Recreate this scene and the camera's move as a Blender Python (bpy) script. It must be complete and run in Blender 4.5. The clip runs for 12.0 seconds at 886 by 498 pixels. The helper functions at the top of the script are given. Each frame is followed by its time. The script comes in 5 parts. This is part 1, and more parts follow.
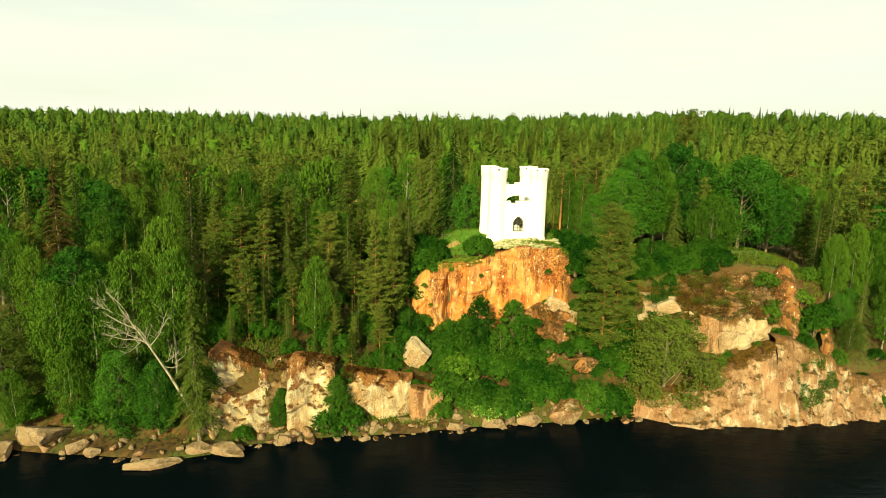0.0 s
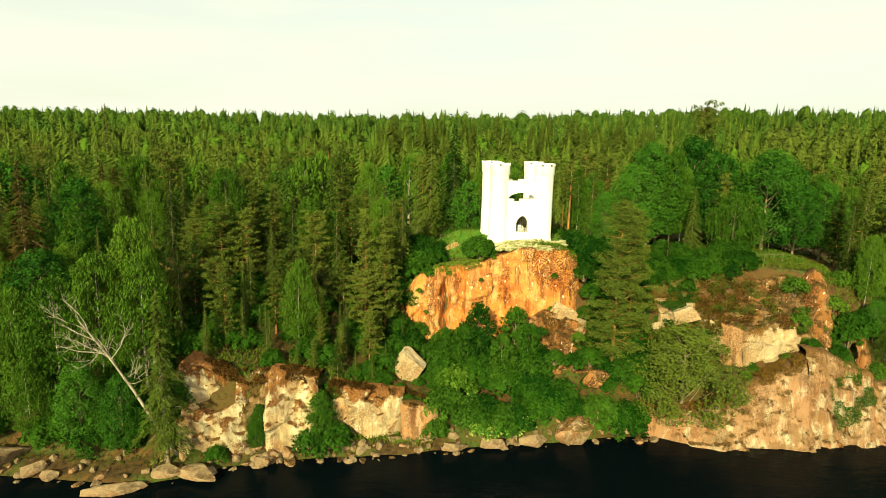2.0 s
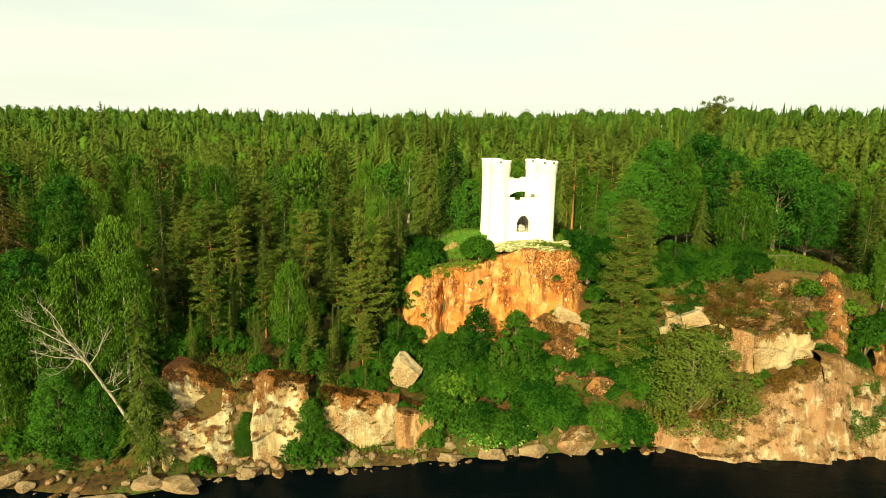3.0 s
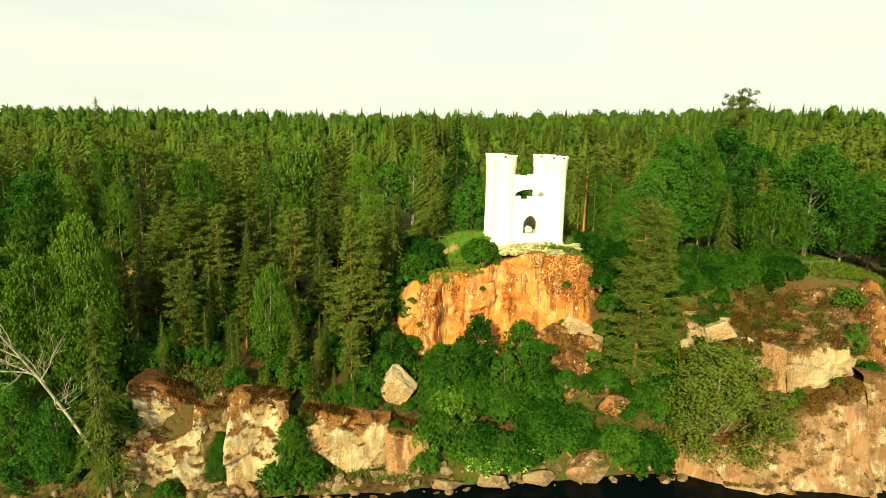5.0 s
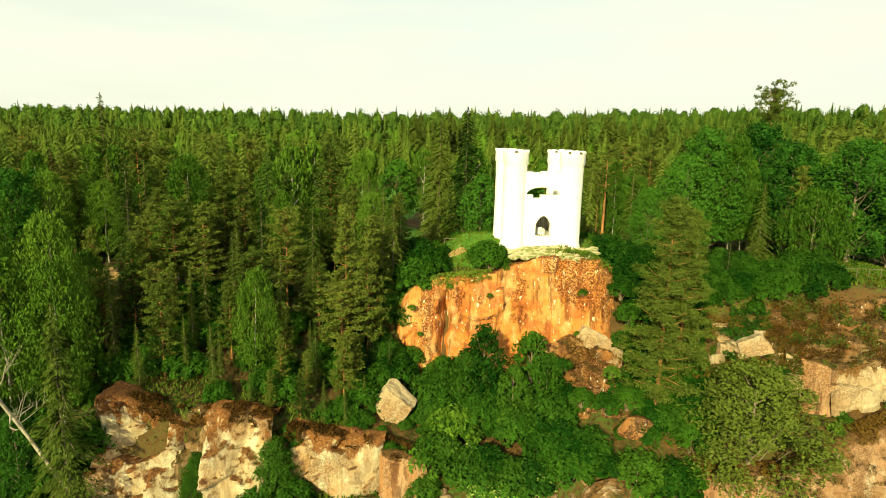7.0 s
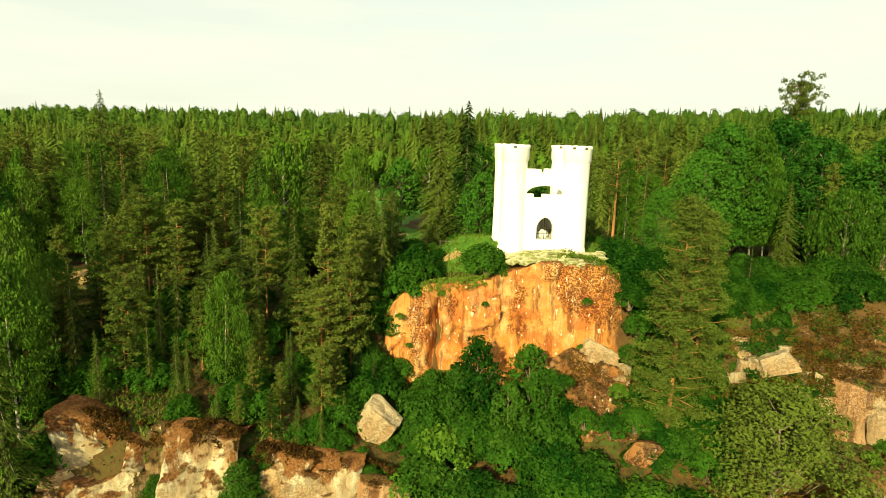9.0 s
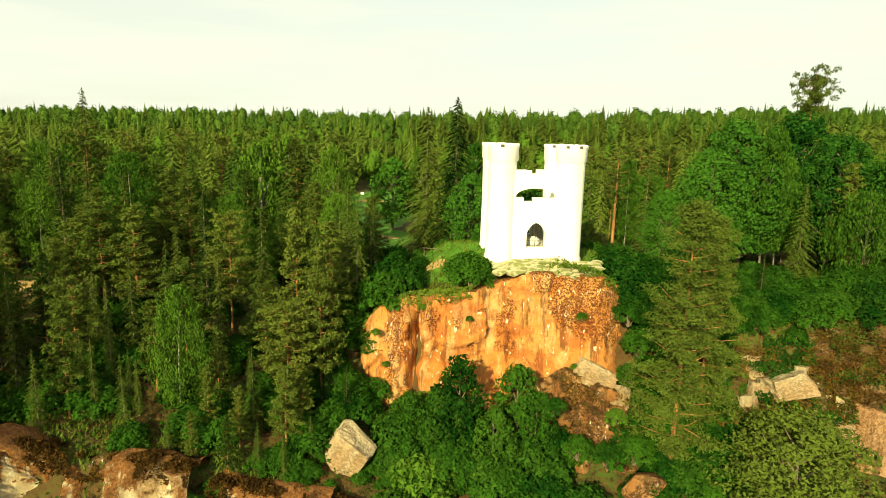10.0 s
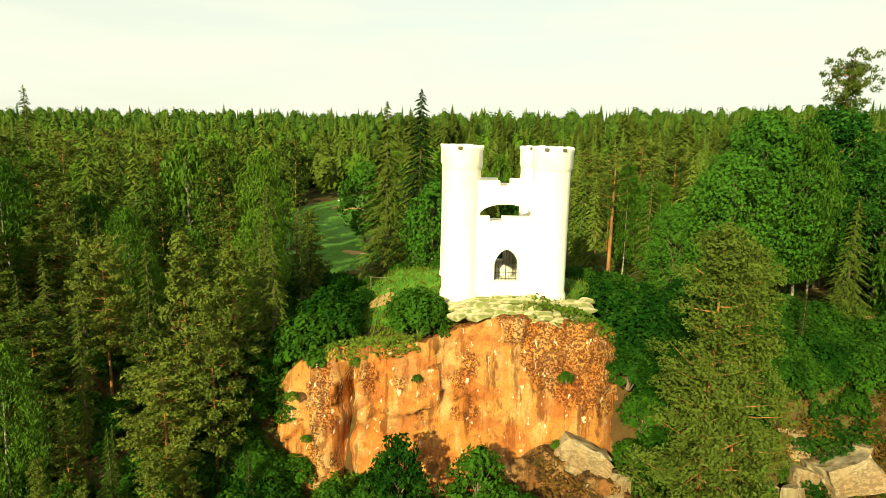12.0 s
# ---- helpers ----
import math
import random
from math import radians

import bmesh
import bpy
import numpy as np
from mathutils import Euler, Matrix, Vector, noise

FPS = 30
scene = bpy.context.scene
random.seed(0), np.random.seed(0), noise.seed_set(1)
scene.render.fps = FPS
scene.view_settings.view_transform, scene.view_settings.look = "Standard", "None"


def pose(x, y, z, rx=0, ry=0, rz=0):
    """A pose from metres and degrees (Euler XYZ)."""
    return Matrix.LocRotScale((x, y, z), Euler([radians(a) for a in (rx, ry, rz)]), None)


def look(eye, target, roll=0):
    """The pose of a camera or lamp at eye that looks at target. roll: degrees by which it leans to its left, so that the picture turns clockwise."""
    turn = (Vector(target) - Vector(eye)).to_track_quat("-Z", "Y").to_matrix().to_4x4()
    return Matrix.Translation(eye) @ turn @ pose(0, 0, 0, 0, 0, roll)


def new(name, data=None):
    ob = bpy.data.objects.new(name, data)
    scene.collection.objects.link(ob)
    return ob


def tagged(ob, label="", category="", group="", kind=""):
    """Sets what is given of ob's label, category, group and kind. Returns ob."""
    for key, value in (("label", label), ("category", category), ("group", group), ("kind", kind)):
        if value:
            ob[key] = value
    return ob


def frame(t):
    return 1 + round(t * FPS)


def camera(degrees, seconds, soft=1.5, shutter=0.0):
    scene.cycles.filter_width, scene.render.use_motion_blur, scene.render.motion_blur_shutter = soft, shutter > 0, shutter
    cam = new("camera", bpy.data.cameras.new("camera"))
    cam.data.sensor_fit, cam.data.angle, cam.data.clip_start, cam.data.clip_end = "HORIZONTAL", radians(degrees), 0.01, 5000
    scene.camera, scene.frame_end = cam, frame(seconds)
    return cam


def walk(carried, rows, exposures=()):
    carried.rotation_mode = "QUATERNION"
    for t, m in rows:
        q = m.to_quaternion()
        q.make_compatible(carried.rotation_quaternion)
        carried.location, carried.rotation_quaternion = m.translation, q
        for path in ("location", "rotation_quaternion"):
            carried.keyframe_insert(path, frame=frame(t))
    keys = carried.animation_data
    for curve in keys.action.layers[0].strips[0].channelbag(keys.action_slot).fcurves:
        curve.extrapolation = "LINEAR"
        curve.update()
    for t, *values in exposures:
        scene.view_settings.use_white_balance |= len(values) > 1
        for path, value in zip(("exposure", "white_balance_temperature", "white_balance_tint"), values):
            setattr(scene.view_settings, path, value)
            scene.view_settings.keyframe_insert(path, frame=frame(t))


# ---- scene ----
cam = camera(74.5, 12.0, 0.7)
# flight path: seconds, eye, target, roll
PATH = [
    (0, (0.104, 1.776, 36.252), (0.101, 3.74, 35.871), 1.5),
    (0.5, (0.592, 3.521, 36.062), (0.581, 5.484, 35.68), 1.4),
    (1, (1.13, 5.129, 35.824), (1.107, 7.092, 35.442), 1.4),
    (1.5, (1.573, 6.826, 35.572), (1.54, 8.789, 35.19), 1.4),
    (2, (1.99, 8.425, 35.321), (1.949, 10.387, 34.939), 1.3),
    (2.5, (2.397, 10.026, 35.066), (2.349, 11.989, 34.684), 1.3),
    (3, (2.794, 11.495, 34.857), (2.738, 13.457, 34.474), 1.3),
    (5, (4.103, 17.878, 33.764), (4.007, 19.84, 33.387), 1.4),
    (5.5, (4.4, 19.479, 33.573), (4.29, 21.44, 33.195), 1.4),
    (6, (4.677, 20.937, 33.365), (4.553, 22.897, 32.987), 1.4),
    (6.5, (4.976, 22.404, 33.154), (4.837, 24.363, 32.776), 1.5),
    (7, (5.249, 23.749, 32.978), (5.093, 25.707, 32.601), 1.5),
    (7.2, (5.403, 24.272, 32.946), (5.238, 26.229, 32.568), 1.6),
    (9, (7.256, 29.108, 32.228), (7.044, 31.062, 31.856), 1.6),
    (9.5, (8.026, 31.222, 32.122), (7.807, 33.175, 31.75), 1.6),
    (10, (8.712, 34.5, 32.12), (8.488, 36.452, 31.748), 1.5),
    (10.5, (9.438, 38.218, 32.132), (9.214, 40.171, 31.763), 1.4),
    (11, (10.141, 41.467, 32.142), (9.918, 43.42, 31.773), 1.4),
    (11.5, (10.757, 44.777, 32.127), (10.533, 46.73, 31.76), 1.4),
    (12, (11.231, 47.784, 32.122), (11.007, 49.737, 31.756), 1.3),
]
EXPOSURE, KELVIN, TINT = 0.84, 7200, -8
walk(cam, [(t, look(eye, target, roll)) for t, eye, target, roll in PATH], [(0.0, EXPOSURE, KELVIN, TINT), (12.0, EXPOSURE, KELVIN, TINT)])

# ---- world and sun ----
SUN_FROM = Vector((-0.24, -0.88, 0.42)).normalized()
world = bpy.data.worlds.new("world")
scene.world = world
world.use_nodes = True
wn, wl = world.node_tree.nodes, world.node_tree.links
wn.clear()
w_out = wn.new("ShaderNodeOutputWorld")
w_bg = wn.new("ShaderNodeBackground")
w_sky = wn.new("ShaderNodeTexSky")
w_sky.sky_type = "NISHITA"
w_sky.sun_disc = False
w_sky.sun_elevation = math.asin(SUN_FROM.z)
w_sky.sun_rotation = math.atan2(SUN_FROM.x, SUN_FROM.y)
w_sky.air_density, w_sky.dust_density = 1.0, 2.0
# high veil of thin cloud over the sky
w_geo = wn.new("ShaderNodeTexCoord")
w_map = wn.new("ShaderNodeMapping")
w_map.inputs["Scale"].default_value = (1.2, 1.2, 9.0)
w_noise = wn.new("ShaderNodeTexNoise")
w_noise.inputs["Scale"].default_value = 2.2
w_noise.inputs["Detail"].default_value = 6.0
w_ramp = wn.new("ShaderNodeMapRange")
w_ramp.inputs["From Min"].default_value, w_ramp.inputs["From Max"].default_value = 0.35, 0.62
w_ramp.inputs["To Min"].default_value, w_ramp.inputs["To Max"].default_value = 0.80, 1.0
w_mix = wn.new("ShaderNodeMix")
w_mix.data_type = "RGBA"
w_mix.inputs[7].default_value = (5.8, 5.6, 5.35, 1)
wl.new(w_geo.outputs["Generated"], w_map.inputs["Vector"])
wl.new(w_map.outputs[0], w_noise.inputs["Vector"])
wl.new(w_noise.outputs[0], w_ramp.inputs["Value"])
wl.new(w_ramp.outputs[0], w_mix.inputs[0])
wl.new(w_sky.outputs[0], w_mix.inputs[6])
wl.new(w_mix.outputs[2], w_bg.inputs["Color"])
w_bg.inputs["Strength"].default_value = 0.1
wl.new(w_bg.outputs[0], w_out.inputs["Surface"])

sun_data = bpy.data.lights.new("sun", "SUN")
sun_data.energy, sun_data.angle, sun_data.color = 5.0, radians(0.6), (1.0, 0.86, 0.52)
sun = new("sun", sun_data)
sun.matrix_world = look(SUN_FROM * 300, (0, 0, 0))


# ---- arithmetic helpers ----
def hash01(i, j, k, salt=0):
    n = (i.astype(np.int64) * 73856093) ^ (j.astype(np.int64) * 19349663) ^ (k.astype(np.int64) * 83492791) ^ (salt * 2654435)
    n = (n ^ (n >> 13)) * 1274126177
    n = (n ^ (n >> 16)) & 0xFFFFFF
    return n / float(0xFFFFFF)


def vnoise(p, salt=0):
    """Smooth value noise from -1 to 1 at the points p (n x 3)."""
    b = np.floor(p).astype(np.int64)
    f = p - b
    f = f * f * (3 - 2 * f)
    out = np.zeros(len(p))
    for dx in (0, 1):
        for dy in (0, 1):
            for dz in (0, 1):
                w = (f[:, 0] if dx else 1 - f[:, 0]) * (f[:, 1] if dy else 1 - f[:, 1]) * (f[:, 2] if dz else 1 - f[:, 2])
                out += w * hash01(b[:, 0] + dx, b[:, 1] + dy, b[:, 2] + dz, salt)
    return out * 2 - 1


def fbm(p, octaves=4, salt=0):
    total, amp = np.zeros(len(p)), 1.0
    for o in range(octaves):
        total += amp * vnoise(p * (2.0 ** o) + 17.3 * o, salt + o)
        amp *= 0.5
    return total


def facets(p, cell, off, tilt, salt=0):
    """Broken-rock relief: each cell of a jittered lattice gets its own level and slope."""
    q = p / np.array(cell)
    b = np.floor(q).astype(np.int64)
    best, out = np.full(len(p), 1e9), np.zeros(len(p))
    for dx in (-1, 0, 1):
        for dy in (-1, 0, 1):
            for dz in (-1, 0, 1):
                i, j, k = b[:, 0] + dx, b[:, 1] + dy, b[:, 2] + dz
                c = np.stack([i + hash01(i, j, k, salt + 1), j + hash01(i, j, k, salt + 2), k + hash01(i, j, k, salt + 3)], 1)
                d = ((q - c) ** 2).sum(1)
                g = np.stack([hash01(i, j, k, salt + 4), hash01(i, j, k, salt + 5), hash01(i, j, k, salt + 6)], 1) - 0.5
                level = off * (hash01(i, j, k, salt + 7) - 0.5) * 2 + tilt * ((q - c) * g).sum(1)
                near = d < best
                best, out = np.where(near, d, best), np.where(near, level, out)
    return out


def mesh_of(name, verts, faces, material=None, smooth=False):
    """A mesh from an array of points and a list of arrays of triangles or quads."""
    me = bpy.data.meshes.new(name)
    if not isinstance(faces, (list, tuple)):
        faces = [faces]
    faces = [np.asarray(f, dtype=np.int32) for f in faces if len(f)]
    verts = np.asarray(verts, dtype=np.float32)
    loops = np.concatenate([f.ravel() for f in faces])
    sizes = np.concatenate([np.full(len(f), f.shape[1], dtype=np.int32) for f in faces])
    me.vertices.add(len(verts))
    me.vertices.foreach_set("co", verts.ravel())
    me.loops.add(len(loops))
    me.loops.foreach_set("vertex_index", loops)
    me.polygons.add(len(sizes))
    me.polygons.foreach_set("loop_start", np.concatenate([[0], np.cumsum(sizes)[:-1]]).astype(np.int32))
    if smooth:
        me.polygons.foreach_set("use_smooth", np.ones(len(sizes), dtype=bool))
    me.update(calc_edges=True)
    me.validate()
    if material:
        me.materials.append(material)
    return me


def part(name, me, parent, label="", place=None):
    ob = new(name, me)
    ob.parent = parent
    if place is not None:
        ob.matrix_basis = place
    return tagged(ob, label)


def bm_mesh(name, bm, material, smooth=False):
    me = bpy.data.meshes.new(name)
    bmesh.ops.recalc_face_normals(bm, faces=bm.faces)
    bm.to_mesh(me)
    bm.free()
    if smooth:
        for p in me.polygons:
            p.use_smooth = True
    me.materials.append(material)
    return me


# ---- materials ----
class Nodes:
    def __init__(self, name):
        self.mat = bpy.data.materials.new(name)
        self.mat.use_nodes = True
        self.t = self.mat.node_tree
        self.n, self.l = self.t.nodes, self.t.links
        self.n.clear()
        self.out = self.n.new("ShaderNodeOutputMaterial")
        self.co = self.n.new("ShaderNodeTexCoord").outputs["Object"]

    def link(self, a, b):
        self.l.new(a, b)

    def mapped(self, scale, src=None):
        m = self.n.new("ShaderNodeMapping")
        m.inputs["Scale"].default_value = scale
        self.link(src or self.co, m.inputs["Vector"])
        return m.outputs[0]

    def noise(self, scale, detail=5, rough=0.6, stretch=None, src=None):
        n = self.n.new("ShaderNodeTexNoise")
        n.inputs["Scale"].default_value, n.inputs["Detail"].default_value, n.inputs["Roughness"].default_value = scale, detail, rough
        self.link(self.mapped(stretch, src) if stretch else (src or self.co), n.inputs["Vector"])
        return n.outputs[0]

    def step(self, v, a, b, lo=0.0, hi=1.0):
        m = self.n.new("ShaderNodeMapRange")
        m.inputs["From Min"].default_value, m.inputs["From Max"].default_value = a, b
        m.inputs["To Min"].default_value, m.inputs["To Max"].default_value = lo, hi
        self.link(v, m.inputs["Value"])
        return m.outputs[0]

    def mix(self, f, a, b):
        m = self.n.new("ShaderNodeMix")
        m.data_type = "RGBA"
        for i, v in ((0, f), (6, a), (7, b)):
            if isinstance(v, (int, float)):
                m.inputs[i].default_value = v
            elif isinstance(v, tuple):
                m.inputs[i].default_value = (*v, 1)
            else:
                self.link(v, m.inputs[i])
        return m.outputs[2]

    def maths(self, op, a, b):
        m = self.n.new("ShaderNodeMath")
        m.operation = op
        for i, v in ((0, a), (1, b)):
            if isinstance(v, (int, float)):
                m.inputs[i].default_value = v
            else:
                self.link(v, m.inputs[i])
        return m.outputs[0]

    def up(self):
        g = self.n.new("ShaderNodeNewGeometry")
        x = self.n.new("ShaderNodeSeparateXYZ")
        self.link(g.outputs["Normal"], x.inputs[0])
        return x.outputs["Z"]

    def surface(self, colour, rough=0.85, bump=None, strength=0.5, distance=0.1, spec=0.2):
        p = self.n.new("ShaderNodeBsdfPrincipled")
        p.inputs["Specular IOR Level"].default_value = spec
        if isinstance(colour, tuple):
            p.inputs["Base Color"].default_value = (*colour, 1)
        else:
            self.link(colour, p.inputs["Base Color"])
        if isinstance(rough, (int, float)):
            p.inputs["Roughness"].default_value = rough
        else:
            self.link(rough, p.inputs["Roughness"])
        if bump is not None:
            b = self.n.new("ShaderNodeBump")
            b.inputs["Strength"].default_value, b.inputs["Distance"].default_value = strength, distance
            self.link(bump, b.inputs["Height"])
            self.link(b.outputs[0], p.inputs["Normal"])
        self.link(p.outputs[0], self.out.inputs["Surface"])
        return self.mat


def leaf_material(name, dark, light, glow, hue_spread=0.45, translucent=0.10):
    k = Nodes(name)
    dark, light, glow = (tuple(0.78 * v for v in c) for c in (dark, light, glow))
    info = k.n.new("ShaderNodeObjectInfo").outputs["Random"]
    island = k.n.new("ShaderNodeNewGeometry").outputs["Random Per Island"]
    clump = k.step(k.noise(0.9, 3), 0.35, 0.65)
    f = k.maths("ADD", k.maths("MULTIPLY", island, 0.26), k.maths("MULTIPLY", k.maths("ADD", clump, info), 0.37))
    c = k.mix(k.step(f, 0.27, 0.73), dark, light)
    c = k.mix(k.maths("MULTIPLY", info, hue_spread), c, glow)
    d = k.n.new("ShaderNodeBsdfDiffuse")
    t = k.n.new("ShaderNodeBsdfTranslucent")
    m = k.n.new("ShaderNodeMixShader")
    m.inputs[0].default_value = translucent
    k.link(c, d.inputs["Color"])
    k.link(k.mix(0.6, c, glow), t.inputs["Color"])
    k.link(d.outputs[0], m.inputs[1])
    k.link(t.outputs[0], m.inputs[2])
    k.link(m.outputs[0], k.out.inputs["Surface"])
    return k.mat


def bark_material(name, a, b, scale=3.0, stretch=(1, 1, 0.2)):
    k = Nodes(name)
    n = k.noise(scale, 5, 0.65, stretch)
    return k.surface(k.mix(k.step(n, 0.38, 0.62), a, b), 0.9, n, 0.6, 0.05)


M_SPRUCE = leaf_material("spruce_needles", (0.010, 0.030, 0.006), (0.090, 0.145, 0.025), (0.140, 0.160, 0.025))
M_PINE = leaf_material("pine_needles", (0.018, 0.042, 0.007), (0.115, 0.170, 0.030), (0.160, 0.175, 0.030))
M_BIRCH = leaf_material("birch_leaves", (0.016, 0.060, 0.007), (0.090, 0.190, 0.024), (0.115, 0.190, 0.020))
M_MAPLE = leaf_material("broad_leaves", (0.010, 0.050, 0.008), (0.060, 0.170, 0.022), (0.075, 0.175, 0.018))
M_SHRUB = leaf_material("shrub_leaves", (0.007, 0.036, 0.005), (0.045, 0.130, 0.015), (0.062, 0.132, 0.013), 0.3, 0.16)
M_SHRUB2 = leaf_material("hazel_leaves", (0.009, 0.044, 0.006), (0.054, 0.140, 0.018), (0.072, 0.138, 0.015), 0.4, 0.16)
M_OLIVE = leaf_material("olive_leaves", (0.024, 0.052, 0.008), (0.112, 0.165, 0.030), (0.128, 0.158, 0.025))
def blossom_material():
    """Green leaves with some cream flower heads among them."""
    k = Nodes("elder_leaves")
    island = k.n.new("ShaderNodeNewGeometry").outputs["Random Per Island"]
    clump = k.step(k.noise(2.2, 3), 0.47, 0.56)
    c = k.mix(island, (0.020, 0.075, 0.010), (0.085, 0.190, 0.022))
    c = k.mix(k.maths("MULTIPLY", k.step(island, 0.55, 0.6), clump), c, (0.34, 0.40, 0.10))
    d = k.n.new("ShaderNodeBsdfDiffuse")
    k.link(c, d.inputs["Color"])
    k.link(d.outputs[0], k.out.inputs["Surface"])
    return k.mat


M_BLOSSOM = blossom_material()
# spruce needles lightened in colour for distance haze and sunlit tops
M_HAZESPRUCE = leaf_material("haze_lightened_needles", (0.045, 0.095, 0.015), (0.150, 0.230, 0.038), (0.190, 0.235, 0.034))
M_RUST = leaf_material("heather_sprigs", (0.040, 0.022, 0.007), (0.160, 0.080, 0.021), (0.14, 0.095, 0.02))
M_DRYSPRUCE = leaf_material("dry_needles", (0.030, 0.026, 0.009), (0.125, 0.085, 0.022), (0.12, 0.09, 0.02))
M_GRASS = leaf_material("grass_blades", (0.045, 0.100, 0.012), (0.120, 0.185, 0.025), (0.16, 0.19, 0.03))
M_BARK = bark_material("grey_bark", (0.10, 0.075, 0.05), (0.24, 0.19, 0.13))
M_PINEBARK = bark_material("orange_bark", (0.15, 0.075, 0.03), (0.40, 0.18, 0.065))
M_BIRCHBARK = bark_material("white_bark", (0.07, 0.06, 0.045), (0.42, 0.39, 0.31), 2.5, (1, 1, 1.6))
M_DEADWOOD = bark_material("bleached_wood", (0.20, 0.17, 0.12), (0.44, 0.39, 0.30))


def rock_material(name, base, warm, pale, stain, moss, moss_lo=0.45, moss_hi=0.75, streak=0.5, fleck=0.0, lichen=0.5, rust=(0.22, 0.10, 0.025), blotch=0.0, crown=None, dirt=0.7, drip=None, tone=0.78):
    k = Nodes(name)
    base, warm, pale, stain, moss, rust = (tuple(tone * v for v in c) for c in (base, warm, pale, stain, moss, rust))
    big = k.noise(0.20, 6, 0.62)
    tall = k.noise(0.8, 6, 0.65, (1, 1, 0.13))
    fine = k.noise(7.0, 8, 0.8)
    grain = k.noise(1.6, 8, 0.72)
    c = k.mix(k.step(big, 0.42, 0.58), base, warm)
    c = k.mix(k.step(tall, 0.50, 0.60, 0, streak), c, pale)
    # dark run-off streaks, then patches of speckled lichen
    c = k.mix(k.step(k.noise(1.1, 7, 0.72, (1, 1, 0.10)), 0.52, 0.60, 0, dirt), c, stain)
    patch_ = k.step(k.noise(0.26, 6, 0.62, (1, 1, 0.6)), 0.54 - 0.05 * lichen, 0.58 - 0.05 * lichen)
    if crown:
        # lichen grown thickest on the damp upper corner of the face
        sep = k.n.new("ShaderNodeSeparateXYZ")
        k.link(k.co, sep.inputs[0])
        w = k.maths("MULTIPLY", k.step(sep.outputs["X"], crown[0], crown[1]), k.step(sep.outputs["Z"], crown[2], crown[3]))
        patch_ = k.step(k.maths("ADD", k.noise(0.26, 6, 0.62, (1, 1, 0.6)), k.maths("MULTIPLY", w, 0.19)), 0.56, 0.61)
    speck = k.step(k.noise(6.0, 5, 0.75), 0.46, 0.52)
    if blotch:
        c = k.mix(k.step(k.noise(0.30, 7, 0.66, (1.0, 1.0, 1.5)), 0.50, 0.57, 0, blotch), c, rust)
    c = k.mix(k.maths("MULTIPLY", k.maths("MULTIPLY", patch_, speck), 0.3 + 0.65 * lichen), c, stain)
    c = k.mix(k.step(grain, 0.60, 0.68, 0, 0.5 * dirt), c, stain)
    if fleck:
        c = k.mix(k.step(k.noise(2.5, 4, 0.5, (1, 1, 0.5)), 0.655, 0.67, 0, fleck), c, (0.74, 0.64, 0.48))
    c = k.mix(k.step(fine, 0.45, 0.66, 0, 0.45), c, tuple(0.4 * v for v in base))
    m = k.maths("ADD", k.up(), k.maths("MULTIPLY", k.maths("SUBTRACT", grain, 0.5), 1.6))
    mc = k.mix(k.step(k.noise(3.5, 7, 0.75), 0.44, 0.60), moss, rust)
    mc = k.mix(k.step(k.noise(0.6, 5), 0.56, 0.62, 0, 0.45), mc, (0.050, 0.060, 0.012))
    c = k.mix(k.step(m, moss_lo, moss_hi), c, mc)
    if drip:
        # brown moss that hangs down from the brow in tongues
        at = k.n.new("ShaderNodeAttribute")
        at.attribute_name = "rise"
        tongue = k.maths("ADD", k.noise(0.75, 6, 0.68, (1, 1, 0.22)), k.maths("MULTIPLY", k.noise(0.3, 4), 0.6))
        edge = k.maths("ADD", at.outputs["Fac"], k.maths("MULTIPLY", k.maths("SUBTRACT", tongue, 0.8), 1.5))
        grown = k.mix(k.step(k.noise(5.0, 6, 0.75), 0.42, 0.58), tuple(0.5 * v for v in rust), tuple(1.15 * v for v in rust))
        bare = k.step(k.noise(2.4, 6, 0.7), 0.56, 0.62, 1.0, 0.35)
        c = k.mix(k.maths("MULTIPLY", k.step(edge, drip[0], drip[1]), bare), c, grown)
    h = k.maths("ADD", k.maths("MULTIPLY", fine, 0.45), grain)
    return k.surface(c, 0.88, h, 1.0, 0.35)


M_REDROCK = rock_material("red_granite", (0.74, 0.275, 0.066), (0.80, 0.38, 0.115), (0.86, 0.58, 0.27), (0.10, 0.022, 0.008), (0.05, 0.05, 0.012), 0.62, 0.9, 0.6, 1.0, 0.9, (0.46, 0.115, 0.032), 0.55, crown=(9.0, 14.0, 14.0, 18.5), tone=0.86)
M_PALEROCK = rock_material("pale_granite", (0.58, 0.47, 0.28), (0.56, 0.35, 0.17), (0.78, 0.70, 0.48), (0.12, 0.050, 0.017), (0.075, 0.034, 0.012), 0.40, 0.66, 0.85, 0.0, 0.35, (0.27, 0.115, 0.035), 0.30, dirt=0.4, drip=(0.86, 0.95), tone=0.96)
M_PINKROCK = rock_material("pink_granite", (0.56, 0.34, 0.19), (0.52, 0.26, 0.13), (0.78, 0.68, 0.46), (0.12, 0.055, 0.022), (0.060, 0.036, 0.011), 0.50, 0.74, 0.85, 0.0, 0.4, (0.25, 0.13, 0.045), 0.55, dirt=0.5, drip=(0.90, 1.02), tone=0.72)
